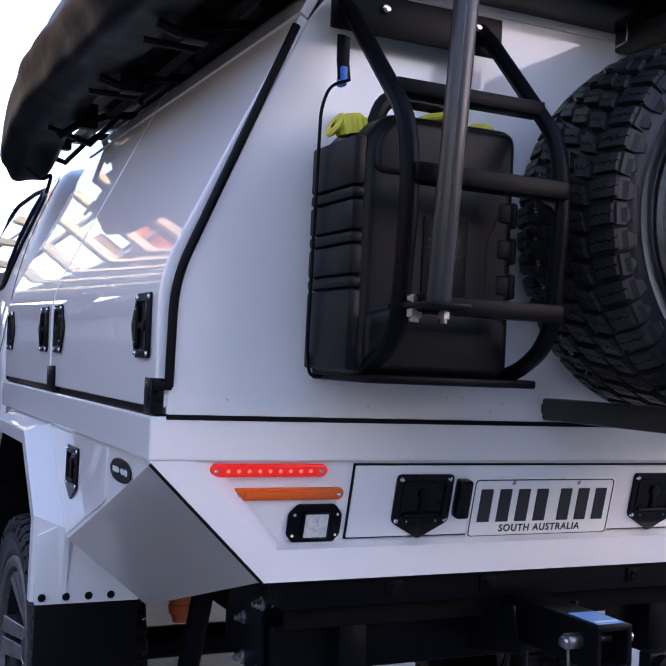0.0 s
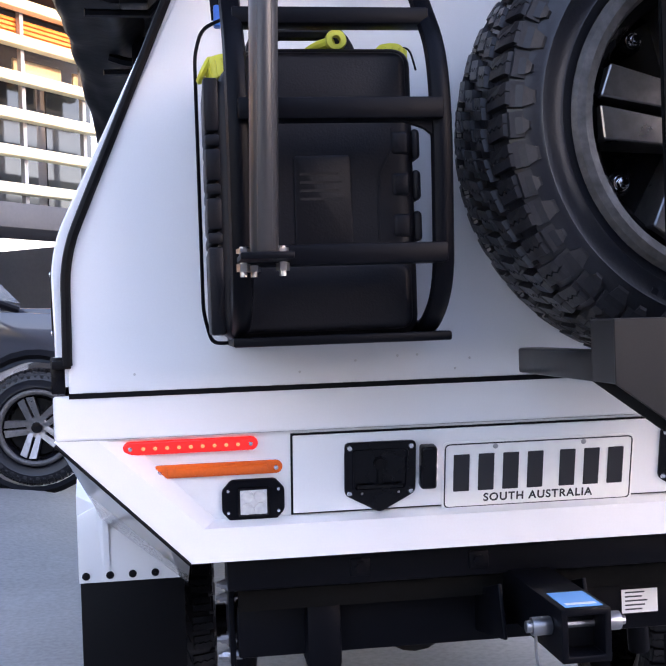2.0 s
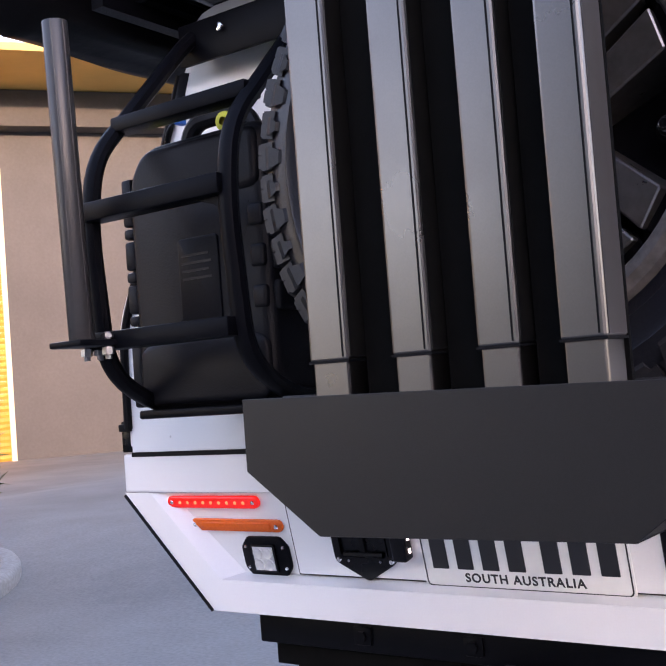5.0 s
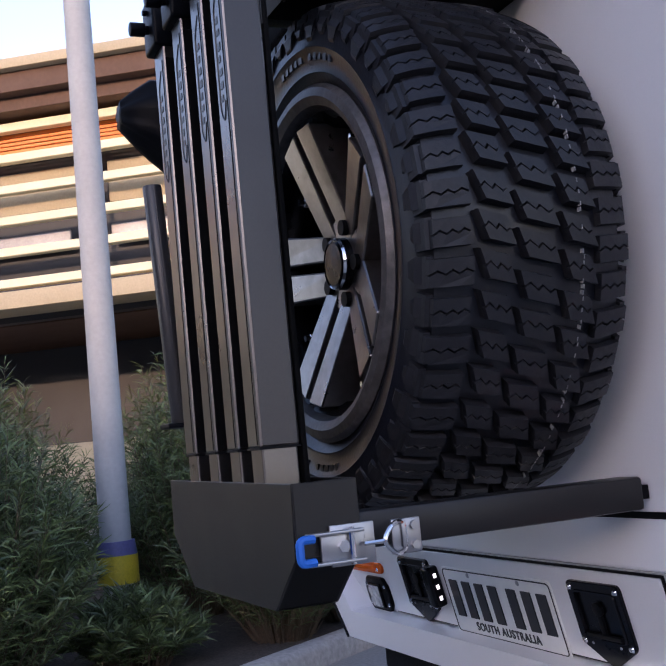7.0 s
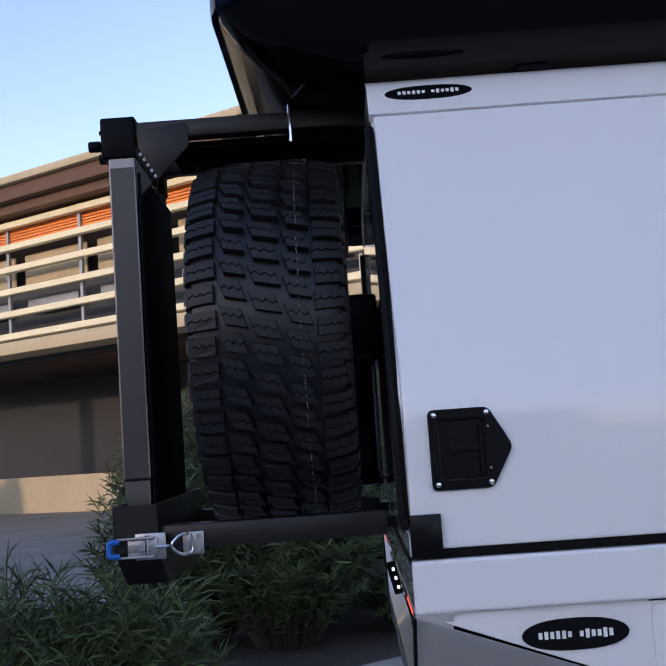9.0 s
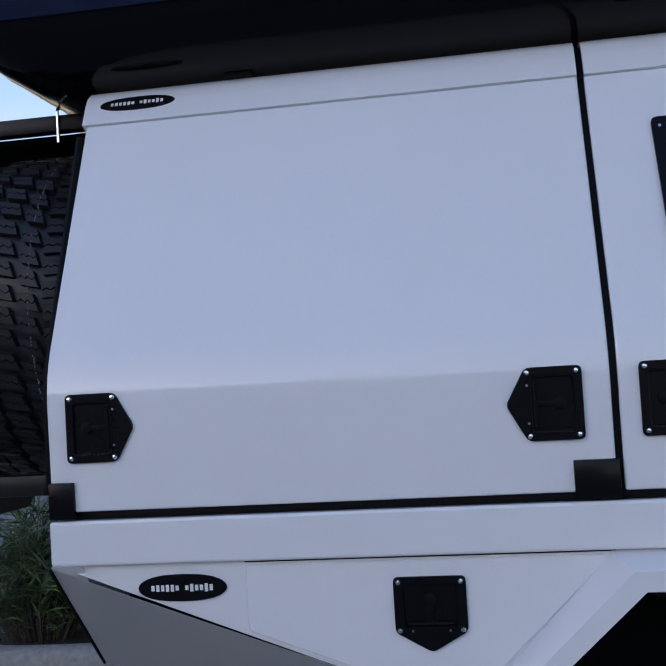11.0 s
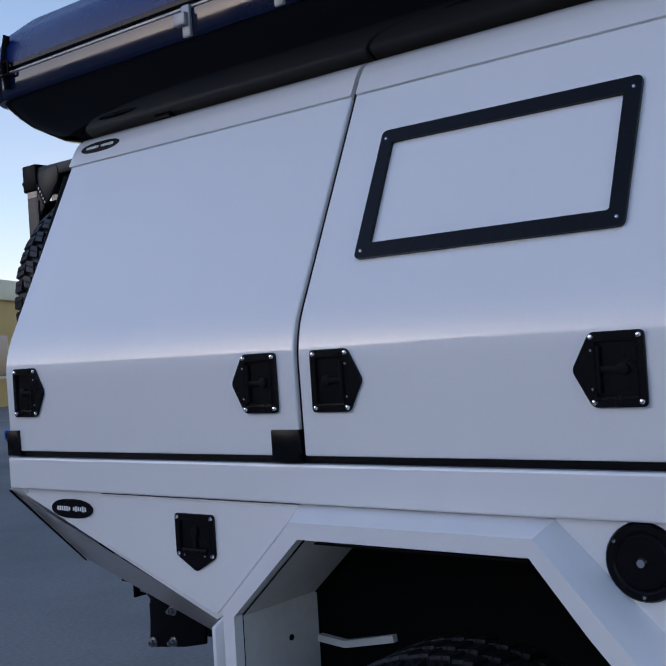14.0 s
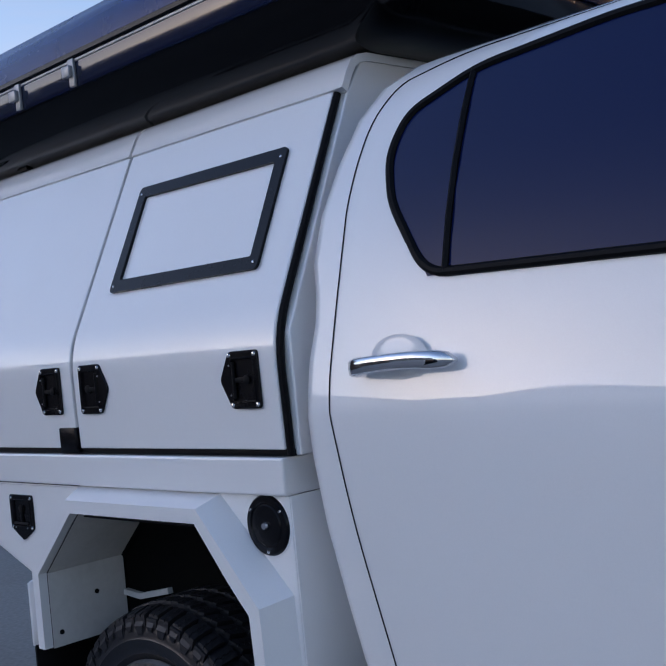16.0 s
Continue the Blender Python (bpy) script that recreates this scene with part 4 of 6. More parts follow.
for x0, x1 in ((0.033, 0.093), (0.155, 0.209), (0.268, 0.321), (0.367, 0.420)):
    leg = part("leg", box(x0, x1, RF + 0.002, RF + 0.060, 1.345, 2.04, 0.004), M_GREY, rack, "grey square-tube leg", smooth=0)
    part("foot", box(x0 + 0.003, x1 - 0.003, RF + 0.005, RF + 0.057, 1.22, 1.346, 0.003), M_GREY, leg, smooth=0)
    part("foot_joint", box(x0 - 0.0004, x1 + 0.0004, RF + 0.0016, RF + 0.0604, 1.3435, 1.3465), M_SEAL, leg)
    # Inner legs get a near-black strip: the gap's shade in the colour
    part("leg_side", box(x1 - 0.0004, x1 + 0.001, RF + 0.006, RF + 0.056, 1.349, 2.012), M_LEGSIDE if x0 > 0.33 else M_WELL_SHADE, leg, "charcoal side strip, blackened as shade on the inner legs")
    part("leg_seam", box(x1 - 0.0095, x1 - 0.0075, RF + 0.0012, RF + 0.004, 1.35, 2.01), M_SEAL, leg)
    part("cap", box(x0 - 0.005, x1 + 0.005, RF - 0.012, RF + 0.064, 2.032, 2.124, 0.006, 3), M_BLACK, leg)
    xm = (x0 + x1) / 2
    part("cap_bolt", joined(cyl((xm, RF - 0.010, 2.070), (xm, RF - 0.020, 2.070), 0.008, 8), cyl((xm, RF - 0.018, 2.070), (xm, RF - 0.044, 2.070), 0.012, 10, bev=0.002)), M_BLACK, leg)
    part("cap_screw", cyl((xm, RF - 0.010, 2.100), (xm, RF - 0.020, 2.100), 0.005, 8), M_BLACK, leg)
    mark = tube(rounded([(xm + 0.010, RF + 0.0018, 1.995), (xm - 0.010, RF + 0.0018, 1.97), (xm - 0.012, RF + 0.0018, 1.82), (xm + 0.002, RF + 0.0018, 1.80), (xm + 0.012, RF + 0.0018, 1.83)], 0.02), 0.0012, 5)
    part("leg_mark", mark, M_INK, leg)
    rng = random.Random(int(x0 * 1000))
    for k in range(7):
        z = 1.95 - 0.019 * k
        part("leg_mark", box(xm - 0.004, xm + 0.004 + rng.uniform(0, 0.004), RF + 0.0012, RF + 0.0025, z - rng.uniform(0.004, 0.007), z + 0.004), M_INK, leg)
# Near-black fillers and back sheet stand in for shade between the legs
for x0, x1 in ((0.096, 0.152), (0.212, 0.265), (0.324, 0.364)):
    part("gap_shade", box(x0, x1, RF + 0.034, RF + 0.058, 1.22, 2.0, 0.002), M_WELL_SHADE, rack)
part("gap_shade_back", box(0.033, 0.42, RF + 0.062, RF + 0.070, 1.22, 2.0, 0.002), M_WELL_SHADE, rack)
part("top_arm", box(0.130, 0.170, RF + 0.06, -0.003, 2.060, 2.111, 0.004), M_TROUGH, rack)
part("arm_pin", tube(rounded([(0.136, -0.050, 2.128), (0.126, -0.050, 2.122), (0.126, -0.050, 2.075), (0.126, -0.010, 2.070)], 0.004), 0.0025, 6), M_CHROME, rack)
part("top_arm", box(0.378, 0.418, RF + 0.06, -0.003, 2.072, 2.111, 0.004), M_TROUGH, rack)
part("top_shelf", box(0.172, 0.376, -0.44, -0.004, 2.056, 2.072, 0.003), M_WELL_SHADE, rack, "black plate over the spare wheel")
part("arm_pin", tube(rounded([(0.412, -0.165, 2.128), (0.424, -0.165, 2.122), (0.424, -0.165, 2.042)], 0.005), 0.004, 6), M_CHROME, rack)
for x0, x1 in ((-0.05, 0.0), (0.466, 0.516)):
    part("base_bar", box(x0, x1, RB, -0.022, 1.206, 1.254, 0.005), M_TROUGH, rack, "charcoal square-tube base bar")
    part("bar_end", box(x0 + 0.014, x1 - 0.014, -0.024, -0.002, 1.220, 1.240), M_SEAL, rack)
part("gusset", prism([(-0.498, 2.092), (-0.392, 2.104), (-0.384, 2.092), (-0.387, 2.050), (-0.457, 1.979), (-0.494, 2.046)], "x", 0.412, 0.420, 0.002), M_TROUGH, rack, "charcoal welded gusset plate")
part("gusset", prism([(-0.503, 2.034), (-0.468, 1.977), (-0.503, 1.938)], "x", 0.410, 0.418, 0.001), M_TROUGH, rack)
tie = part("strap", prism([(-0.508, 2.050), (-0.497, 2.056), (-0.455, 1.983), (-0.465, 1.974)], "x", 0.414, 0.4225, 0.001), M_SEAL, rack, "black webbing strap with pale marks")
for k in range(5):
    py, pz = -0.494 + 0.0075 * k, 2.040 - 0.0125 * k
    part("strap_mark", prism([(py, pz), (py + 0.005, pz + 0.003), (py + 0.008, pz - 0.003), (py + 0.003, pz - 0.006)], "x", 0.4222, 0.4232), M_GALV, tie)

LT = Matrix.Translation((-0.046, -0.004, -0.001))
latch = thing("over_centre_latch", (0.53, -0.48, 1.2), "zinc over-centre latch with a blue grip", "latch")
part("grip", moved(tube(rounded([(0.597, -0.543, 1.203), (0.600, -0.563, 1.203), (0.600, -0.563, 1.231), (0.597, -0.543, 1.231)], 0.007), 0.0055, 8), LT), M_BLUE, latch, "blue rubber grip")
part("lever", moved(joined(box(0.580, 0.586, -0.530, -0.470, 1.200, 1.236, 0.002), box(0.584, 0.598, -0.550, -0.475, 1.197, 1.201, 0.001), box(0.584, 0.598, -0.550, -0.475, 1.233, 1.237, 0.001)), LT), M_ZINC, latch)
part("base_plate", moved(box(0.576, 0.581, -0.515, -0.455, 1.192, 1.243, 0.001), LT), M_ZINC, latch)
part("pivot", moved(joined(cyl((0.59, -0.49, 1.194), (0.59, -0.49, 1.240), 0.004, 10), cyl((0.582, -0.50, 1.217), (0.590, -0.50, 1.217), 0.008, 6)), LT), M_CHROME, latch)
part("bail", moved(joined(tube([(0.592, -0.475, 1.217), (0.59, -0.447, 1.217)], 0.003, 6), tube(rounded([(0.587, -0.447, 1.217), (0.580, -0.427, 1.238), (0.566, -0.405, 1.236), (0.566, -0.405, 1.199), (0.580, -0.427, 1.197)], 0.012, 5, True), 0.0032, 8, closed=True)), LT), M_CHROME, latch)
part("strike", moved(joined(box(0.558, 0.5665, -0.424, -0.382, 1.195, 1.240, 0.002), box(0.550, 0.572, -0.412, -0.406, 1.203, 1.240, 0.002), cyl((0.566, -0.392, 1.205), (0.571, -0.392, 1.205), 0.006, 8), cyl((0.566, -0.392, 1.230), (0.571, -0.392, 1.230), 0.006, 8)), LT), M_ZINC, latch)

# ---- can holder with ladder rails, can and pole ----
holder = thing("can_holder", (-0.44, 0.0, 1.28), "black tubular can holder bolted to the canopy", "rack")
for x in (-0.592, -0.268):
    line = rounded([(x, -0.012, 1.300), (x, -0.21, 1.298), (x, -0.330, 1.365), (x, -0.350, 1.62), (x, -0.332, 1.745), (x, -0.085, 2.000), (x, -0.05, 2.03)], 0.075)
    part("side_rail", tube(line, 0.018, 10, flat=0.85), M_BLACK, holder)
for z, y, hh in ((1.420, -0.350, 0.016), (1.647, -0.352, 0.017), (1.815, -0.268, 0.014)):
    part("rung", box(-0.592, -0.268, y - 0.020, y + 0.024, z - hh, z + hh, 0.004), M_BLACK, holder)
part("gusset", prism([(-0.272, 1.632), (-0.272, 1.585), (-0.280, 1.603), (-0.296, 1.617), (-0.322, 1.626), (-0.345, 1.632)], "y", -0.352, -0.342, 0.001, 1), M_BLACK, holder)
part("top_plate", box(-0.622, -0.220, -0.060, -0.050, 1.973, 2.058, 0.003), M_BLACK, holder, "black flat top plate")
for x in (-0.505, -0.285):
    part("bolt", cyl((x, -0.058, 2.028), (x, -0.070, 2.028), 0.010, 6, bev=0.002), M_CHROME, holder)
part("base_tray", box(-0.606, -0.236, -0.250, -0.004, 1.278, 1.294, 0.004), M_BLACK, holder)
part("side_strap", tube([(-0.604, -0.092, 1.862), (-0.606, -0.086, 1.90), (-0.600, -0.072, 1.955)], 0.014, 4, flat=0.3), M_BLACK, holder)
part("side_wire", tube(rounded([(-0.596, -0.10, 1.862), (-0.636, -0.095, 1.846), (-0.650, -0.09, 1.80), (-0.650, -0.075, 1.34), (-0.636, -0.06, 1.284), (-0.60, -0.05, 1.284)], 0.02), 0.0035, 6), M_BLACK, holder, "thin black wire guard beside the can")
part("buckle", box(-0.614, -0.600, -0.100, -0.075, 1.850, 1.888, 0.004), M_BLUE, holder)

can = thing("water_can", (-0.44, -0.12, 1.29), "black ribbed plastic water can with yellow caps", "jerry can")
body = prism(rounded2([(-0.624, 1.290), (-0.286, 1.290), (-0.286, 1.780), (-0.575, 1.780), (-0.624, 1.720)], 0.035, 6), "y", -0.232, -0.015, 0.036, 5)
part("body", body, M_PLASTIC, can)
part("upper_band", prism(rounded2([(-0.606, 1.660), (-0.298, 1.660), (-0.298, 1.770), (-0.570, 1.770), (-0.606, 1.722)], 0.025, 5), "y", -0.239, -0.20, 0.014, 4), M_PLASTIC, can)
part("lower_band", prism(rounded2([(-0.610, 1.300), (-0.298, 1.300), (-0.298, 1.405), (-0.33, 1.42), (-0.56, 1.42), (-0.610, 1.405)], 0.025, 5), "y", -0.239, -0.20, 0.014, 4), M_PLASTIC, can)
for z in (1.475, 1.545, 1.615):
    part("rib", box(-0.291, -0.275, -0.225, -0.03, z - 0.026, z + 0.026, 0.010, 3), M_PLASTIC, can)
    part("rib", box(-0.328, -0.296, -0.236, -0.20, z - 0.020, z + 0.020, 0.007, 3), M_PLASTIC, can)
for z, hz in ((1.684, 0.045), (1.625, 0.010), (1.584, 0.027), (1.543, 0.010), (1.502, 0.027), (1.461, 0.010), (1.373, 0.074)):
    part("side_rib", box(-0.641, -0.615, -0.226, -0.040, z - hz, z + hz, 0.0055, 2), M_PLASTIC, can)
fp = part("front_panel", joined(prism(rounded2([(-0.495, 1.445), (-0.398, 1.445), (-0.398, 1.595), (-0.495, 1.595)], 0.008), "y", -0.236, -0.222, 0.004), tube(rounded([(-0.352, -0.229, 1.44), (-0.352, -0.229, 1.56), (-0.325, -0.229, 1.61), (-0.325, -0.229, 1.64)], 0.02), 0.004, 6)), M_PLASTIC, can)
for k in range(4):
    part("label_bar", box(-0.485, -0.42 + 0.006 * (k % 2), -0.2368, -0.2355, 1.562 - 0.014 * k, 1.566 - 0.014 * k), M_TROUGH, fp)
part("grip", tube(rounded([(-0.56, -0.13, 1.755), (-0.535, -0.13, 1.832), (-0.40, -0.13, 1.832), (-0.37, -0.13, 1.765)], 0.035), 0.017, 10), M_PLASTIC, can)
CAPM = [Matrix.Translation((-0.600, -0.13, 1.748)) @ Matrix.Rotation(radians(-10), 4, 'Y'), Matrix.Translation((-0.30, -0.11, 1.772))]
for m in CAPM:
    sc = part("screw_cap", moved(lathe([(0.0001, 0.040), (0.021, 0.039), (0.026, 0.034), (0.029, 0.026), (0.030, 0.0)], 24, (0, 0, 0), "z"), m), M_YELLOW, can, "yellow screw cap")
    for k in range(14):
        a_ = 2 * math.pi * k / 14
        part("cap_rib", moved(box(-0.002, 0.002, 0.028, 0.032, 0.002, 0.030, 0.001, 1), m @ Matrix.Rotation(a_, 4, 'Z')), M_YELLOW, sc)
part("spout", joined(tube(rounded([(-0.47, -0.10, 1.785), (-0.44, -0.14, 1.80), (-0.415, -0.17, 1.802)], 0.02), 0.010, 10), lathe([(0.008, -0.010), (0.017, -0.010), (0.019, -0.004), (0.017, 0.006), (0.008, 0.008)], 18, (-0.408, -0.178, 1.802))), M_YELLOW, can, "yellow pouring spout")
part("cap_flap", moved(lathe([(0.010, 0.004), (0.024, 0.005), (0.027, 0.0), (0.024, -0.005), (0.010, -0.004)], 20, (0, 0, 0), "z"), Matrix.Translation((-0.634, -0.125, 1.764)) @ Matrix.Rotation(radians(-62), 4, 'Y')), M_YELLOW, can)
part("cap_strap", tube(rounded([(-0.30, -0.11, 1.80), (-0.262, -0.10, 1.815), (-0.25, -0.10, 1.77)], 0.02), 0.002, 5), M_SEAL, can)

pole = thing("awning_pole", (-0.575, -0.40, 1.42), "black steel upright pole bolted to the can holder", "pole")
M_POLE = material("pole_powder_coat", (0.036, 0.035, 0.036), 0.34, metal=0.2, grain=0.06, grain_scale=500, stain=0.15, stain_scale=7)
part("shaft", joined(cyl((-0.562, -0.410, 1.420), (-0.548, -0.438, 1.962), 0.0215, 24, bev=0.003), tube([(-0.562, -0.410, 1.425), (-0.548, -0.438, 1.957)], 0.0219, 6)), M_POLE, pole, "dark satin steel shaft")
part("foot_plate", box(-0.600, -0.520, -0.450, -0.30, 1.410, 1.421, 0.003), M_BLACK, pole)
for x, y in ((-0.592, -0.375), (-0.575, -0.36), (-0.532, -0.38)):
    part("bolt", joined(cyl((x, y, 1.388), (x, y, 1.434), 0.0055, 8), cyl((x, y, 1.396), (x, y, 1.408), 0.0105, 6), cyl((x, y, 1.424), (x, y, 1.431), 0.0105, 6)), M_ZINC, pole)

# ---- roof-top tent and awning ----
tent = thing("roof_tent", (0, 0.9, 2.1), "closed roof-top tent with a black hull and navy cover", "tent")


def ringed(levels, y0, y1, rc=0.12):
    """Rounded-rectangle loops stacked into a hull: (half width, end inset, z)."""
    rows = []
    for w, e, z in levels:
        loop = rounded2([(-w, y0 + e), (w, y0 + e), (w, y1 - e), (-w, y1 - e)], rc, 6)
        rows.append([(x, y, z) for x, y in loop] + [(loop[0][0], loop[0][1], z)])
    bm = surface(rows)
    bmesh.ops.remove_doubles(bm, verts=bm.verts, dist=1e-5)
    bmesh.ops.holes_fill(bm, edges=bm.edges, sides=0)
    bmesh.ops.recalc_face_normals(bm, faces=bm.faces)
    return bm


M_BAND = material("polished_side_band", (0.005, 0.010, 0.035), 0.07, spec=0.5, grain=0.03, stain=0.1, stain_scale=6, bump=0.02, bump_scale=3)
M_HULL = material("gloss_abs_hull", (0.003, 0.003, 0.004), 0.09, grain=0.05, stain=0.3, stain_scale=9, bump=0.25, bump_scale=7, spec=0.2)
HULL = [(0.58, 0.24, 2.104), (0.635, 0.16, 2.118), (0.68, 0.085, 2.16), (0.70, 0.05, 2.19), (0.705, 0.045, 2.197), (0.722, 0.02, 2.225), (0.731, 0.006, 2.25), (0.733, 0.004, 2.262)]
part("hull", ringed(HULL, -0.30, 2.16), M_HULL, tent, "glossy black moulded hull")
part("side_band", ringed([(0.735, 0.002, 2.235), (0.737, 0.0, 2.24), (0.737, 0.0, 2.318)], -0.30, 2.16), M_BAND, tent, "mirror-bright dark side band")
part("trim_line", ringed([(0.7385, -0.002, 2.306), (0.7405, -0.003, 2.308), (0.7405, -0.003, 2.312), (0.7385, -0.002, 2.314)], -0.30, 2.16), M_GALV, tent, "thin bare metal edge")
part("trim", ringed([(0.742, -0.006, 2.318), (0.745, -0.008, 2.322), (0.745, -0.008, 2.334), (0.74, -0.004, 2.338)], -0.30, 2.16), M_GLOSSBLACK, tent)
rnd = random.Random(11)
cv = ringed([(0.74, -0.002, 2.336), (0.738, 0.0, 2.38), (0.72, 0.02, 2.425), (0.67, 0.08, 2.47), (0.52, 0.22, 2.50)], -0.30, 2.16)
for v in cv.verts:
    v.co += Vector((rnd.uniform(-1, 1), rnd.uniform(-1, 1), rnd.uniform(-1, 1))) * 0.006
part("cover", cv, M_NAVY, tent, "navy vinyl cover")
for s in (1, -1):
    for y in (0.60, 0.91):
        part("latch", joined(box(s * 0.737, s * 0.748, y - 0.014, y + 0.014, 2.235, 2.315, 0.003), box(s * 0.745, s * 0.762, y - 0.03, y + 0.01, 2.262, 2.295, 0.004)), M_GALV, tent)
    part("strap_buckle", joined(tube([(s * 0.742, -0.17, 2.26), (s * 0.75, -0.175, 2.33), (s * 0.74, -0.165, 2.42)], 0.012, 6, flat=0.3), tube([(s * 0.752, y, z) for y, z in ((-0.195, 2.30), (-0.15, 2.30), (-0.15, 2.34), (-0.195, 2.34))], 0.004, 6, closed=True)), M_SEAL, tent)
part("roof_bar", box(-0.6, 0.6, 0.30, 0.36, 2.10, 2.115), M_BLACK, tent)

awning = thing("awning_bag", (-0.9, 0.9, 2.0), "black rolled awning bag on brackets along the canopy roof", "awning")
rows = []
for k, y in enumerate(np.linspace(-0.43, 1.98, 64)):
    u = k / 63
    cx = -0.868 - 0.012 * u
    bot = float(np.interp(y, (-0.43, -0.38, -0.28, 0.6, 1.3, 1.7, 1.9, 1.98), (2.20, 2.15, 2.065, 2.055, 2.05, 2.0, 1.90, 1.93)))
    top = float(np.interp(y, (-0.43, -0.36, 0.0, 1.2, 1.8, 1.98), (2.26, 2.32, 2.32, 2.28, 2.20, 2.06)))
    half_w = float(np.interp(y, (-0.43, -0.36, -0.2, 1.6, 1.9, 1.98), (0.035, 0.09, 0.112, 0.108, 0.095, 0.04)))
    ring = []
    for j in range(33):
        a = 2 * math.pi * j / 32
        wr = 0.005 * math.sin(7 * a + 9 * u) + 0.012 * noise.noise(Vector((math.cos(a) * 1.5, math.sin(a) * 1.5, y * 5)))
        ca, sa = math.copysign(abs(math.cos(a)) ** 0.8, math.cos(a)), math.copysign(abs(math.sin(a)) ** 0.8, math.sin(a))
        ring.append((cx + (half_w + wr) * ca, y, (top + bot) / 2 + ((top - bot) / 2 + wr) * sa))
    rows.append(ring)
bg_ = surface(rows)
bmesh.ops.remove_doubles(bg_, verts=bg_.verts, dist=1e-5)
bmesh.ops.holes_fill(bg_, edges=bg_.edges, sides=0)
part("bag", bg_, M_CANVAS, awning, "wrinkled black PVC bag", smooth=60)
for y in (0.35, 0.9, 1.45, 1.85):
    br = joined(tube(rounded([(-0.60, y, 2.085), (-0.70, y, 2.075), (-0.80, y, 2.03), (-0.86, y, 1.985 if y > 1.3 else 2.05)], 0.03), 0.013, 6), tube([(-0.66, y + 0.02, 2.085), (-0.74, y + 0.09, 1.99 if y > 1.3 else 2.03), (-0.88, y + 0.05, 2.02)], 0.009, 6),
                box(-0.80, -0.74, y - 0.02, y + 0.03, 2.02, 2.10, 0.004), cyl((-0.77, y - 0.03, 2.05), (-0.77, y + 0.05, 2.05), 0.012, 8))
    part("bracket", br, M_BLACK, awning)
part("rail", joined(tube([(-0.70, -0.2, 2.10), (-0.70, 1.95, 2.08)], 0.016, 6, square=True), box(-0.80, -0.66, -0.1, 1.6, 2.115, 2.125)), M_BLACK, awning)
part("end_strap", tube(rounded([(-0.90, 1.80, 1.93), (-0.84, 1.83, 1.90), (-0.80, 1.86, 1.93), (-0.82, 1.83, 1.86)], 0.02), 0.007, 5), M_SEAL, awning)

# ---- cab ----
CABZ = [0.55, 0.65, 0.78, 0.90, 1.05, 1.20, 1.285, 1.30, 1.33, 1.40, 1.47, 1.53, 1.60, 1.70, 1.80, 1.90, 1.96, 1.995, 2.02, 2.035]
CABX = [0.870, 0.885, 0.898, 0.906, 0.914, 0.920, 0.923, 0.921, 0.9160, 0.905, 0.893, 0.882, 0.866, 0.838, 0.800, 0.755, 0.722, 0.685, 0.62, 0.50]
CABY = [2.06, 2.03, 2.0, 1.975, 1.945, 1.928, 1.926, 1.926, 1.926, 1.93, 1.945, 1.945, 1.93, 1.94, 1.965, 2.0, 2.05, 2.11, 2.17, 2.2]


def cab_x(z):
    return float(np.interp(z, CABZ, CABX))


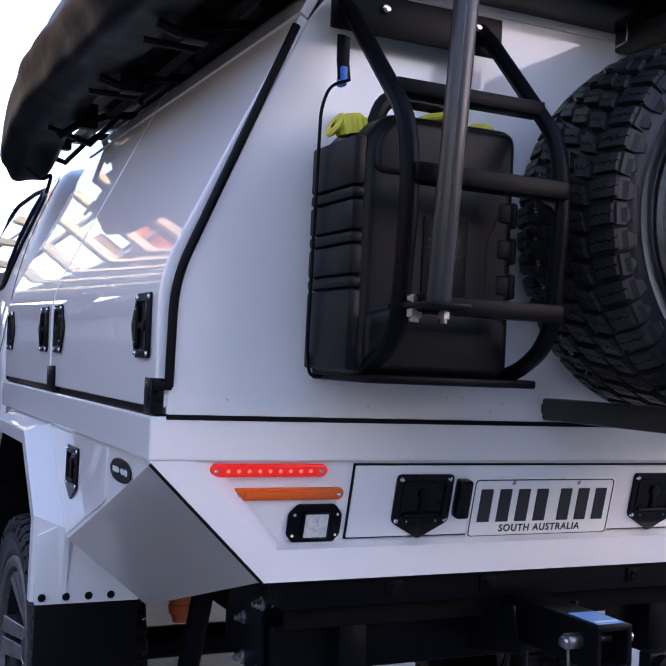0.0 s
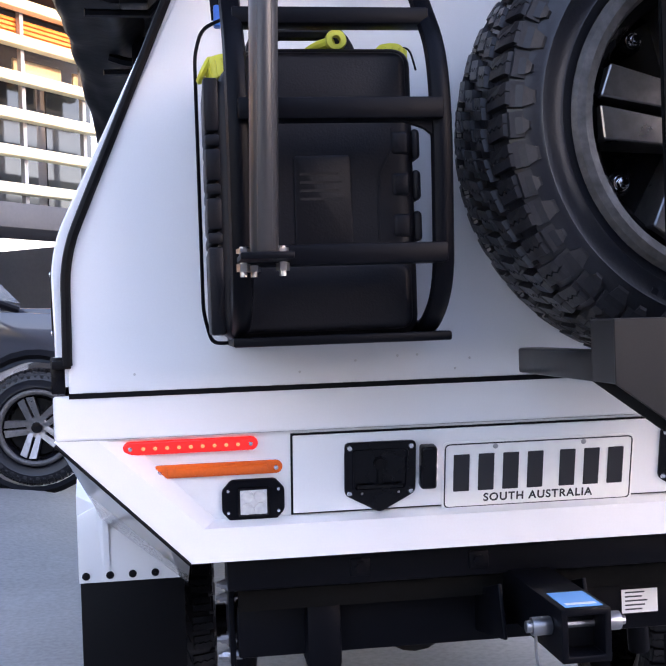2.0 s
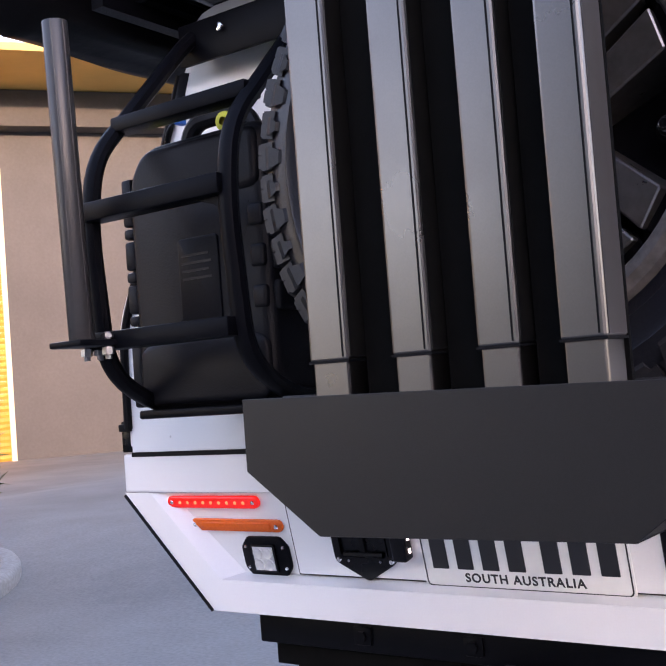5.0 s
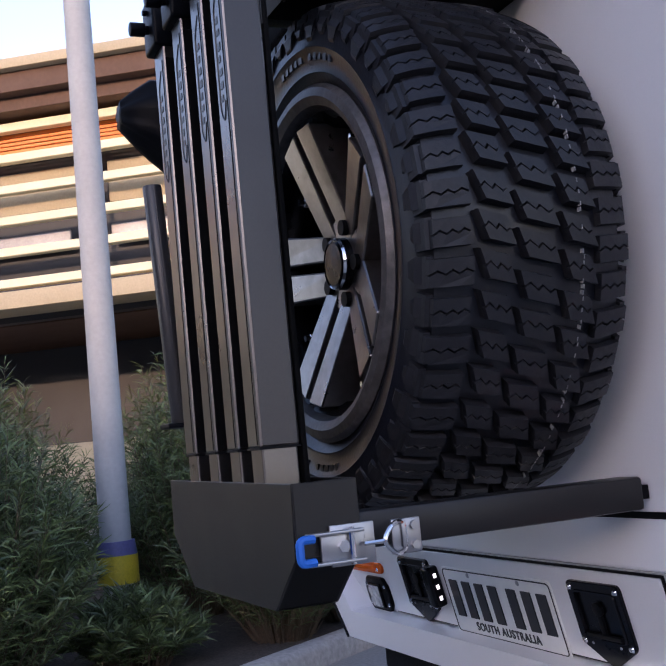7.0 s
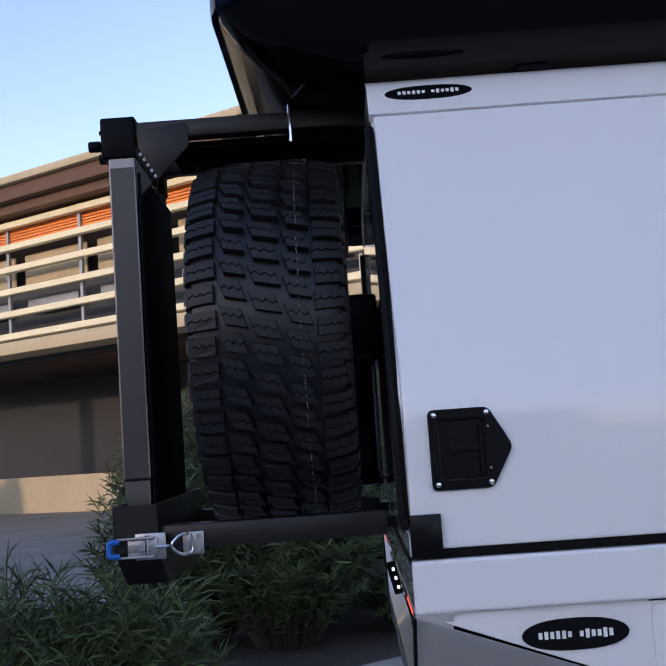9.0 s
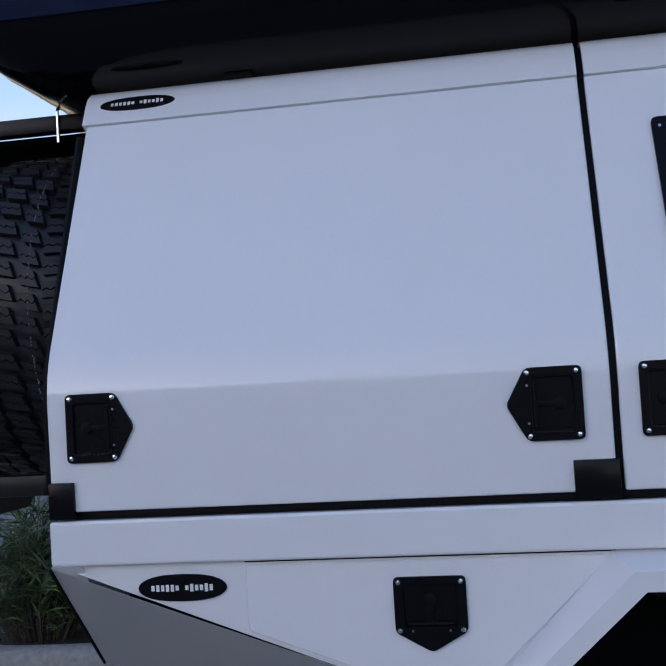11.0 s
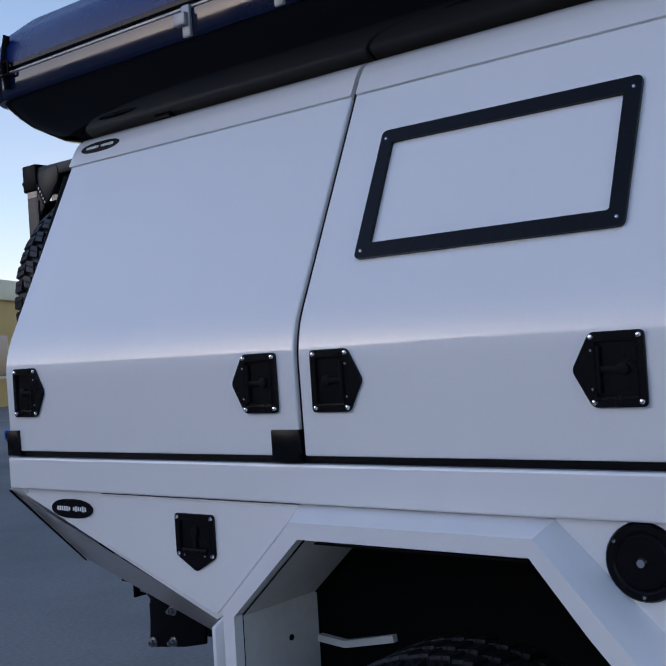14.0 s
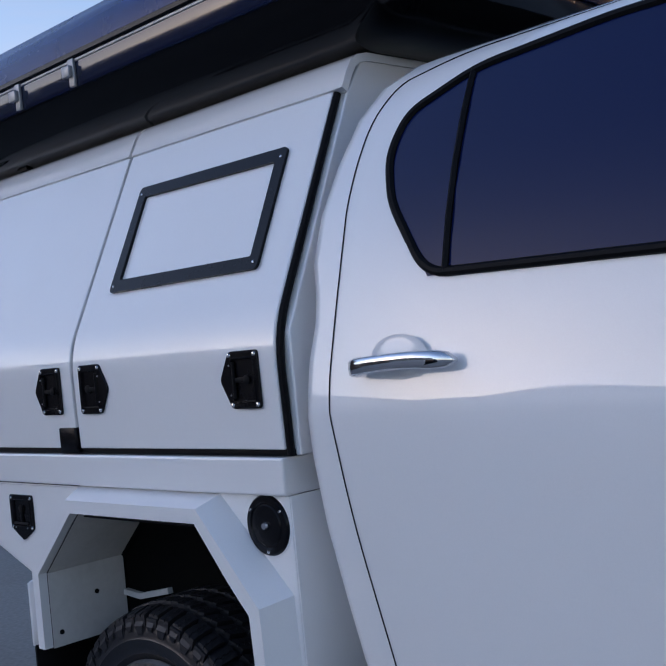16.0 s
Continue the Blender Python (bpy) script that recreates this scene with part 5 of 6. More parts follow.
for s in (1, -1):
    flip = (lambda b: b) if s > 0 else mirrored
    rows = []
    for z, x, y0 in zip(CABZ, CABX, CABY):
        rows.append([(x - 0.09, y0 + 0.0, z), (x - 0.02, y0, z), (x - 0.004, y0 + 0.01, z), (x, y0 + 0.03, z)] + [(x, y, z) for y in (2.3, 2.8, 3.3, 3.7)] + [(x, 4.35 - max(z - 1.28, 0) * 0.78, z)])
    part("cab_side", flip(surface(rows)), M_CAB, ute, "white cab side", smooth=60)

    def curve_on(pts, off=0.001):
        return [(cab_x(z) + off, y, z) for y, z in pts]
    gap = rounded([(2.125, 0.62, 0), (2.10, 0.776, 0), (2.034, 1.08, 0), (2.001, 1.324, 0), (2.014, 1.45, 0), (2.026, 1.57, 0), (2.03, 1.75, 0), (2.052, 1.88, 0), (2.105, 1.955, 0), (2.26, 1.99, 0), (2.9, 2.0, 0), (3.5, 1.99, 0)], 0.2, 6)
    part("door_gap", flip(tube(curve_on([(p.x, p.y) for p in gap]), 0.0015, 5)), M_SEAL, ute)
    gl = rounded2([(2.26, 1.545), (3.05, 1.525), (3.05, 1.955), (2.62, 1.962), (2.32, 1.94), (2.16, 1.88), (2.13, 1.80), (2.155, 1.70)], 0.05, 5)
    left_z = [1.54, 1.60, 1.70, 1.78, 1.84, 1.88, 1.91, 1.935, 1.95, 1.958]
    left_y = [2.262, 2.225, 2.16, 2.135, 2.142, 2.165, 2.21, 2.30, 2.42, 2.55]
    rows = [[(cab_x(z) + 0.0035, y0 + (3.05 - y0) * k / 10, z) for k in range(11)] for z, y0 in zip(left_z, left_y)]
    win = part("side_window", flip(surface(rows)), M_GLASS, ute, "dark tinted side window", smooth=60)
    part("window_seal", flip(tube([(cab_x(z) + 0.003, y, z) for y, z in gl], 0.010, 8, closed=True)), M_SEAL, win)
    part("window_divider", flip(tube([(cab_x(z) + 0.005, 2.315 + (1.95 - z) * -0.02, z) for z in (1.545, 1.65, 1.75, 1.85, 1.94)], 0.008, 6)), M_SEAL, win)
    rows = []
    for q, xc, zc, hz, hx in ((0.0, 0.926, 1.377, 0.004, 0.008), (0.03, 0.932, 1.377, 0.017, 0.014), (0.12, 0.944, 1.379, 0.0195, 0.017), (0.26, 0.951, 1.383, 0.0165, 0.014), (0.5, 0.953, 1.386, 0.016, 0.013), (0.72, 0.950, 1.386, 0.017, 0.014), (0.86, 0.940, 1.384, 0.0175, 0.016), (0.95, 0.931, 1.382, 0.014, 0.014), (1.0, 0.922, 1.380, 0.004, 0.006)):
        y = 2.084 + 0.258 * q
        rows.append([(xc + hx * math.copysign(abs(math.cos(t)) ** 0.8, math.cos(t)), y, zc + hz * math.copysign(abs(math.sin(t)) ** 0.7, math.sin(t))) for t in [2 * math.pi * k / 24 for k in range(25)]])
    hb = surface(rows)
    bmesh.ops.remove_doubles(hb, verts=hb.verts, dist=1e-5)
    bmesh.ops.holes_fill(hb, edges=hb.edges, sides=0)
    bmesh.ops.recalc_face_normals(hb, faces=hb.faces)
    handle = part("door_handle", flip(hb), M_CHROME, ute, "chrome door handle", smooth=70)
    part("handle_inset", flip(prism(rounded2([(2.272, 1.372), (2.322, 1.379), (2.318, 1.385), (2.276, 1.384)], 0.004), "x", 0.945, 0.9575, 0.002)), M_GLOSSBLACK, handle)
    dish = [[(0.9125 + 0.0085 * (1 - q * q) ** 2, 2.198 + 0.070 * q * math.cos(t), 1.388 + 0.046 * q * math.sin(t)) for t in [2 * math.pi * k / 36 for k in range(37)]] for q in (0.02, 0.2, 0.4, 0.6, 0.8, 0.95, 1.05)]
    part("handle_cup", flip(surface(dish)), M_CAB, ute, smooth=80)
MIR = rounded2([(-1.085, 1.515), (-0.900, 1.495), (-0.890, 1.645), (-1.060, 1.640), (-1.090, 1.590)], 0.035, 5)
mirror = part("side_mirror", joined(prism(MIR, "y", 3.44, 3.56, 0.03, 3), tube(rounded([(-0.84, 3.52, 1.47), (-0.90, 3.50, 1.49), (-0.96, 3.50, 1.53)], 0.03), 0.022, 8)), M_GLOSSBLACK, ute, "black door mirror")
part("mirror_glass", prism(rounded2([(-1.068, 1.530), (-0.914, 1.513), (-0.906, 1.629), (-1.045, 1.626), (-1.072, 1.586)], 0.028, 5), "y", 3.436, 3.442), M_CHROME, mirror, "silvered mirror glass")
part("cab_roof", surface([[(x, y, 2.035 + 0.03 * (1 - (x / 0.5) ** 2)) for x in (-0.5, -0.25, 0, 0.25, 0.5)] for y in (2.2, 2.8, 3.4, 3.76)]), M_CAB, ute)
part("windscreen", surface([[(-cab_x(z) + 0.004 + (2 * cab_x(z) - 0.008) * k / 8, 4.352 - max(z - 1.28, 0) * 0.78 + 0.06 * math.sin(math.pi * k / 8), z) for k in range(9)] for z in (1.28, 1.45, 1.6, 1.75, 1.9, 2.0, 2.035)]), M_GLASS, ute, "dark raked windscreen")
nose = [(4.34, 0.60), (4.34, 1.285), (4.6, 1.27), (5.2, 1.16), (5.42, 1.04), (5.48, 0.80), (5.46, 0.55), (5.2, 0.50), (4.9, 0.50), (4.88, 0.66), (4.75, 0.80), (4.5, 0.84)]
part("bonnet", prism(nose, "x", -0.90, 0.90, 0.03, 3), M_CAB, ute, "white bonnet and front guards")
for s in (-1, 1):
    part("headlamp", box(s * 0.55 - 0.16, s * 0.55 + 0.16, 5.40, 5.47, 0.84, 0.96, 0.02, 3), M_LAMPGLASS, ute)
part("grille", box(-0.36, 0.36, 5.44, 5.49, 0.70, 0.95, 0.02, 2), M_BLACK, ute)
part("cab_rear", box(-0.83, 0.83, 1.96, 1.98, 0.7, 1.6), M_CAB, ute)
part("cab_floor", box(-0.85, 0.85, 2.0, 4.3, 0.5, 0.56), M_BLACK, ute)

# ---- surroundings ----
M_RAIL = material("cream_louvre", (0.80, 0.73, 0.48), 0.5, grain=0.04, grain_scale=20, stain=0.15, stain_scale=1.5)
M_SLAB = material("beige_render", (0.5, 0.42, 0.27), 0.8, grain=0.06, grain_scale=25, stain=0.25, stain_scale=0.8, bump=0.1)
M_BROWN = material("brown_soffit", (0.12, 0.065, 0.042), 0.7, grain=0.1, grain_scale=12, stain=0.3, stain_scale=1.2)
M_ORANGE = material("orange_slats", (0.82, 0.24, 0.03), 0.5, grain=0.06, stain=0.15, stain_scale=2)
# Near-black colour holds the shade of open decks and garage
M_RECESS_SHADE = material("recess_shade", (0.03, 0.03, 0.033), 0.5, grain=0.1, stain=0.3, stain_scale=1)
M_PANE = material("window_pane", (0.03, 0.035, 0.04), 0.06, spec=0.6)
M_GREYWALL = material("grey_cladding", (0.07, 0.07, 0.075), 0.6, grain=0.08, grain_scale=15, stain=0.25, stain_scale=0.7)
M_SHUTTER = material("ochre_shutter", (0.68, 0.34, 0.055), 0.35, grain=0.04, stain=0.2, stain_scale=1)
M_OCHRE = material("ochre_wall", (0.66, 0.45, 0.14), 0.7, grain=0.05, stain=0.2, stain_scale=0.8)
M_KERB = material("kerb_concrete", (0.34, 0.32, 0.29), 0.85, grain=0.18, grain_scale=30, stain=0.4, stain_scale=2, bump=0.3, bump_scale=50)
M_MULCH = material("mulch", (0.06, 0.047, 0.035), 0.95, grain=0.5, grain_scale=50, stain=0.5, stain_scale=5, bump=1.0, bump_scale=40)
M_LEAF = material("shrub_leaf", (0.078, 0.112, 0.036), 0.5, grain=0.2, grain_scale=30, vary=0.6, island=True)
M_STEM = material("shrub_stem", (0.09, 0.065, 0.04), 0.8, grain=0.3, grain_scale=60)
M_YPAINT = material("yellow_paint", (0.62, 0.48, 0.03), 0.5, grain=0.1, stain=0.3, stain_scale=9)
M_PPAINT = material("violet_paint", (0.12, 0.12, 0.28), 0.5, grain=0.1, stain=0.3, stain_scale=9)
M_CARPAINT = material("dark_car_paint", (0.028, 0.033, 0.045), 0.2, metal=0.2, coat=0.8, grain=0.02, stain=0.05)
M_ROCK = material("sandstone", (0.36, 0.29, 0.2), 0.85, grain=0.2, grain_scale=20, stain=0.5, stain_scale=4, bump=0.6, bump_scale=14)


def at(origin, az):
    """Local x runs along a facade, local y behind it."""
    return Matrix.Translation(origin) @ Matrix.Rotation(radians(az), 4, 'Z')


# louvred car park, long facade
FB = at((-21.95, -2.68, 0), 57)
park = thing("car_park", (-21.95, -2.68, 0), "multi-storey car park with cream louvres and an orange slat screen", "building")
L0, L1 = -26.0, 9.0
# Dark back walls paint in the shade of the open levels
part("undercroft", moved(box(L0, L1, 6.0, 6.3, 0, 4.6), FB), M_RECESS_SHADE, park, "back wall coloured as the undercroft's shade")
part("wall", moved(box(L0, L1, 0.9, 1.2, 4.4, 8.6), FB), M_RECESS_SHADE, park, "back wall behind the louvres, coloured as deep shade")
part("deck", moved(box(L0, L1, 1.4, 6.2, 4.4, 4.7), FB), M_BROWN, park)
part("deck_edge", moved(box(L0, L1 + 0.3, -0.15, 1.5, 4.52, 4.86, 0.02), FB), M_SLAB, park, "beige deck edge")
part("roof", moved(box(L0, L1 + 0.6, -1.0, 6.0, 8.95, 9.15, 0.02), FB), M_SLAB, park, "flat roof with a deep eave")
part("soffit", moved(joined(box(L0, L1 + 0.5, -0.8, 6.0, 8.56, 8.95, 0.02), box(L0, L1, -0.5, 6, 8.3, 8.56)), FB), M_BROWN, park)
for k in range(6):
    z = 5.02 + 0.62 * k
    part("louvre", moved(box(L0, L1, -0.12, 0.1, z - 0.085, z + 0.085, 0.015, 1), FB), M_RAIL, park)
for x in np.arange(L0 + 0.6, L1, 2.9):
    part("louvre_post", moved(box(x - 0.05, x + 0.05, 0.08, 0.16, 4.8, 8.6), FB), M_GALV, park)
    part("deck_panel", moved(box(x + 0.2, x + 2.7, 0.5, 0.56, 6.5, 7.35, 0.02, 1), FB), M_SLAB, park)
    part("deck_panel", moved(box(x + 0.15, x + 2.2, 0.6, 0.66, 5.7, 6.1, 0.02, 1), FB), M_GALV, park)
for k in range(6):
    z = 7.62 + 0.08 * k
    part("slat", moved(box(L0, L1, 0.16, 0.22, z - 0.028, z + 0.028), FB), M_ORANGE, park)
for x in (L1 - 0.35, L1 - 21.0):
    part("pillar", moved(box(x - 0.3, x + 0.3, 0.0, 0.6, 0, 4.4, 0.02, 1), FB), M_SLAB, park)
part("ramp_wall", moved(prism([(-14, 0), (8.8, 0), (8.8, 1.9), (2.5, 1.9), (-6, 1.1), (-14, 1.1)], "y", 3.0, 3.4), FB), M_SLAB, park)
part("end_wall", moved(box(L1, L1 + 0.3, -0.2, 6.3, 0, 8.6), FB), M_OCHRE, park, "ochre end wall")

# workshop with a roller shutter beside it
FC = at((-23.24, 10.67, 0), 57)
shop = thing("workshop", (-23.24, 10.67, 0), "ochre workshop front with a wide roller shutter", "building")
part("wall", moved(joined(box(-6, -2.6, 0, 0.4, 0, 8.1), box(4.6, 16, 0, 0.4, 0, 8.1), box(-2.6, 4.6, 0, 0.4, 7.98, 8.1)), FC), M_GREYWALL, shop, "grey wall")
part("beam", moved(box(-6, 16, -0.6, 0.3, 8.1, 9.0, 0.02), FC), M_GREYWALL, shop)
part("soffit", moved(box(-6, 16, -3.5, 0.3, 9.02, 9.2), FC), M_OCHRE, shop)
for k in range(53):
    part("shutter_slat", moved(prism([(0.12, 0.15 * k), (0.08, 0.15 * k + 0.075), (0.12, 0.15 * k + 0.148), (0.16, 0.15 * k + 0.075)], "x", -2.6, 4.6), FC), M_SHUTTER, shop)

# Amber base colour paints in the low sun mirrored by this glass
M_TRANSOM = material("sunset_amber_glazing", (0.55, 0.30, 0.05), 0.12, spec=0.5, grain=0.03, stain=0.1)
part("glazing", moved(box(-2.6, 4.6, 0.02, 0.06, 5.15, 7.98), FC), M_TRANSOM, shop, "glazing over the shutter, the low sun's amber reflection in its colour")
part("window_frame", moved(joined(box(-2.72, -2.58, -0.06, 0.1, 0.0, 8.1), box(4.58, 4.70, -0.06, 0.1, 0.0, 8.1), box(-2.6, 4.6, -0.05, 0.1, 7.95, 8.1)), FC), M_RAIL, shop)

# louvred building in front of the ute
FA = at((-1.24, 18.97, 0), 232)
deck = thing("louvred_building", (-5, 17, 0), "dark louvred deck building with pale horizontal rails", "building")
AL = 9.0
part("wall", moved(box(0.4, AL, -1.5, -1.2, 3.2, 7.2), FA), M_GREYWALL, deck)
part("deck_edge", moved(box(0.0, AL, -1.5, 0.12, 3.10, 3.52, 0.02), FA), M_GREYWALL, deck, "dark grey deck edge")
part("roof", moved(box(-0.8, AL + 0.6, -4.5, 1.2, 7.45, 7.75, 0.02), FA), M_SLAB, deck, "beige roof edge")
part("soffit", moved(box(-0.5, AL + 0.5, -4.5, 1.0, 7.25, 7.47), FA), M_BROWN, deck, "brown timber soffit")
for k in range(6):
    z = 3.76 + 0.62 * k
    part("louvre", moved(box(-0.4, AL, -0.06, 0.16, z - 0.085, z + 0.085, 0.015, 1), FA), M_RAIL, deck)
for x in np.arange(0.3, AL, 1.45):
    part("louvre_post", moved(box(x - 0.04, x + 0.04, -0.16, -0.07, 3.4, 7.3), FA), M_GALV, deck)
    part("pane", moved(box(x + 0.1, x + 1.3, -1.2, -1.17, 3.7, 5.9), FA), M_PANE, deck)
    part("deck_panel", moved(box(x + 0.15, x + 1.3, -0.5, -0.45, 5.68, 6.12, 0.01, 1), FA), M_SLAB, deck)
for k in range(6):
    z = 6.28 + 0.08 * k
    part("slat", moved(box(0.2, AL, -0.25, -0.19, z - 0.028, z + 0.028), FA), M_ORANGE, deck)
for x in (0.55, 3.6, 6.6):
    part("pillar", moved(box(x - 0.2, x + 0.2, -1.0, -0.6, 0, 3.1), FA), M_GREYWALL, deck)
# Dark sheet paints in the shade inside the garage
part("undercroft", moved(box(0.2, AL, -5.0, -4.8, 0, 3.1), FA), M_RECESS_SHADE, deck, "dark back wall standing in for the garage's shade")
part("garage_side", moved(box(0.2, 0.4, -5.0, -1.0, 0, 3.1), FA), M_GREYWALL, deck)
part("end_post", moved(box(AL, AL + 0.35, -0.2, 0.15, 0, 7.4, 0.02), FA), M_GREYWALL, deck, "dark grey end post")
part("sign", moved(box(AL - 0.75, AL - 0.45, 0.12, 0.15, 3.15, 3.45, 0.01), FA), M_PLATE, deck)
part("sign_bar", moved(joined(box(AL - 0.70, AL - 0.50, 0.15, 0.16, 3.32, 3.40), box(AL - 0.70, AL - 0.50, 0.15, 0.16, 3.20, 3.24)), FA), M_INK, deck)

# building across the street, behind the camera's start
FD = at((-22, -34, 0), 30)
far = thing("street_building", (-22, -34, 0), "low cream commercial building across the street", "building")
part("wall", moved(box(-18, 14, -8, 0, 0, 4.6), FD), M_OCHRE, far)
part("parapet", moved(box(-18.2, 14.2, -8, 0.2, 4.2, 5.0, 0.02), FD), M_RAIL, far)
for x in np.arange(-16, 13, 3.2):
    w = part("window", moved(box(x, x + 2.2, -0.02, 0.04, 1.2, 2.8), FD), M_PANE, far)
    part("sill", moved(box(x - 0.1, x + 2.3, 0.0, 0.12, 1.1, 1.2), FD), M_RAIL, w)

# unseen dark block added behind the ute to darken reflections and low sky
FR = at((5.5, -9.0, 0), 0)
hall = thing("unseen_dark_block", (5.5, -9.0, 0), "unseen dark block added behind the ute to darken reflections", "building")
M_DARK_BLOCK = material("unseen_block_dark", (0.075, 0.05, 0.04), 0.8, grain=0.15, grain_scale=6, stain=0.3, stain_scale=0.6)
for x0, x1, top in ((-9.0, -2.0, 5.6), (-2.0, 9.5, 2.5)):
    part("wall", moved(box(x0, x1, -8, 0, 0, top), FR), M_DARK_BLOCK, hall, "dark wall of the added block")
    part("parapet", moved(box(x0 - 0.06, x1 + 0.06, -8.06, 0.06, top, top + 0.2, 0.03), FR), M_BROWN, hall)

# unseen block added far off to keep the low sun off the forecourt
FS_ = at((96.1, -75.1, 0), 52)
block_far = thing("unseen_sun_block", (96.1, -75.1, 0), "unseen grey block added to shade the forecourt, stepping up in height", "building")
M_SHED = material("grey_render", (0.10, 0.10, 0.105), 0.7, grain=0.08, grain_scale=3, stain=0.2)
TOPS = [(-150.0, 18.6), (-9.0, 20.8), (-3.0, 21.7), (2.0, 22.5), (6.0, 23.6), (10.0, 25.4), (15.0, 26.4), (150.0, 27.0)]
part("wall", moved(prism([(-150.0, 0)] + TOPS + [(150.0, 0)], "y", -14, 0), FS_), M_SHED, block_far)
for (x0, z0), (x1, z1) in zip(TOPS[:-1], TOPS[1:]):
    part("roof_edge", moved(prism([(x0, z0), (x1, z1), (x1, z1 + 0.3), (x0, z0 + 0.3)], "y", -14.3, 0.4), FS_), M_GALV, block_far)
for zf in (3.0, 7.0, 11.0, 15.0):
    part("window_band", moved(box(-149.0, 149.0, -0.02, 0.05, zf, zf + 1.6), FS_), M_PANE, block_far)

# garden bed: kerb, soil, shrubs, pole
KERB = [(-12.0, -3.0), (-7.0, -2.5), (-4.2, -2.5), (-2.75, -2.45), (-2.30, -2.0), (-2.34, -1.2), (-2.75, -0.75), (-3.35, -0.15), (-4.0, 0.72), (-4.4, 1.32), (-5.05, 2.3), (-5.75, 3.35), (-6.6, 3.95), (-7.6, 4.2), (-9.0, 4.4), (-13.0, 4.7), (-18.0, 5.5)]
kl = [(p.x, p.y) for p in rounded([(x, y, 0) for x, y in KERB], 0.45, 5)]
rows = []
for i, (x, y) in enumerate(kl):
    a, b = kl[max(i - 1, 0)], kl[min(i + 1, len(kl) - 1)]
    d = Vector((b[0] - a[0], b[1] - a[1])).normalized()
    nx, ny = -d.y, d.x
    rows.append([(x + nx * o, y + ny * o, z) for o, z in ((0.0, -0.02), (0.0, 0.10), (0.025, 0.135), (0.12, 0.145), (0.15, 0.14), (0.15, 0.05))])
single("kerb", surface(rows), M_KERB, "worn concrete garden kerb", "kerb", kind="structure", smooth=50)
inset = []
for i in range(len(kl)):
    a, b = kl[max(i - 1, 0)], kl[min(i + 1, len(kl) - 1)]
    d = Vector((b[0] - a[0], b[1] - a[1])).normalized()
    inset.append((-d.y * 0.13, d.x * 0.13))
bed = bmesh.new()
bed.faces.new([bed.verts.new((x + ox, y + oy, 0.09)) for (x, y), (ox, oy) in zip(kl, inset)])
bmesh.ops.triangulate(bed, faces=bed.faces)
single("garden_bed", bed, M_MULCH, "dark mulched garden bed", "garden bed", kind="structure")


def shrub(seed, x, y, height, spread, stems, per=60, long=1.0):
    """A dense bush of arching stems, each crowded with narrow leaves."""
    rng = random.Random(seed)
    plant = thing("shrub", (x, y, 0.08), "dense narrow-leaved green shrub in the garden bed", "shrub", "shrubs in the garden bed")
    sv, sf, V, F = [], [], [], []
    root = Vector((x, y, 0.08))
    for s_ in range(stems):
        az = rng.uniform(0, 2 * math.pi)
        lean = rng.uniform(0.02, 1.0) ** 0.7
        out = Vector((math.cos(az), math.sin(az), 0))
        top = out * spread * lean + Vector((0, 0, height * rng.uniform(0.5, 1.0) * (1 - 0.55 * lean * lean)))
        base = out * 0.2 * lean
        mid = base.lerp(top, 0.5) + Vector((rng.uniform(-0.06, 0.06), rng.uniform(-0.06, 0.06), 0.16 * lean))
        i = len(sv)
        side = Vector((-out.y, out.x, 0)) * 0.005
        for t in (0, 0.33, 0.66, 1.0):
            p = base * (1 - t) ** 2 + mid * 2 * t * (1 - t) + top * t * t + root
            k = 1.3 - t
            sv += [p - side * k, p + side * k, p + out * 0.007 * k]
        for q in range(3):
            for e in range(3):
                f = (e + 1) % 3
                sf.append((i + 3 * q + e, i + 3 * q + f, i + 3 * q + 3 + f, i + 3 * q + 3 + e))
        for k in range(per):
            t = 0.12 + 0.88 * ((k + rng.random()) / per) ** 0.75
            p = base * (1 - t) ** 2 + mid * 2 * t * (1 - t) + top * t * t + root
            a = rng.uniform(0, 2 * math.pi)
            d = (Vector((math.cos(a), math.sin(a), rng.uniform(0.0, 1.7))) + out * 0.35).normalized()
            ln, wd = rng.uniform(0.08, 0.17) * long, rng.uniform(0.0036, 0.0066)
            sd = d.cross(Vector((rng.uniform(-1, 1), rng.uniform(-1, 1), rng.uniform(-1, 1)))).normalized() * wd
            droop = Vector((0, 0, -ln * rng.uniform(0.0, 0.3)))
            i = len(V)
            V += [p - sd * 0.3, p + sd * 0.3, p + d * ln * 0.5 + sd, p + d * ln * 0.5 - sd, p + d * ln + droop]
            F += [(i, i + 1, i + 2, i + 3), (i + 3, i + 2, i + 4)]
    for nm, vv, ff, mat in (("stem", sv, sf, M_STEM), ("foliage", V, F, M_LEAF)):
        me = bpy.data.meshes.new(nm)
        me.from_pydata([tuple(v) for v in vv], [], ff)
        me.materials.append(mat)
        ob = new(nm, me)
        ob.parent = plant
        ob.matrix_parent_inverse = Matrix.Translation(-plant.location)
        ob["kind"] = "stuff"


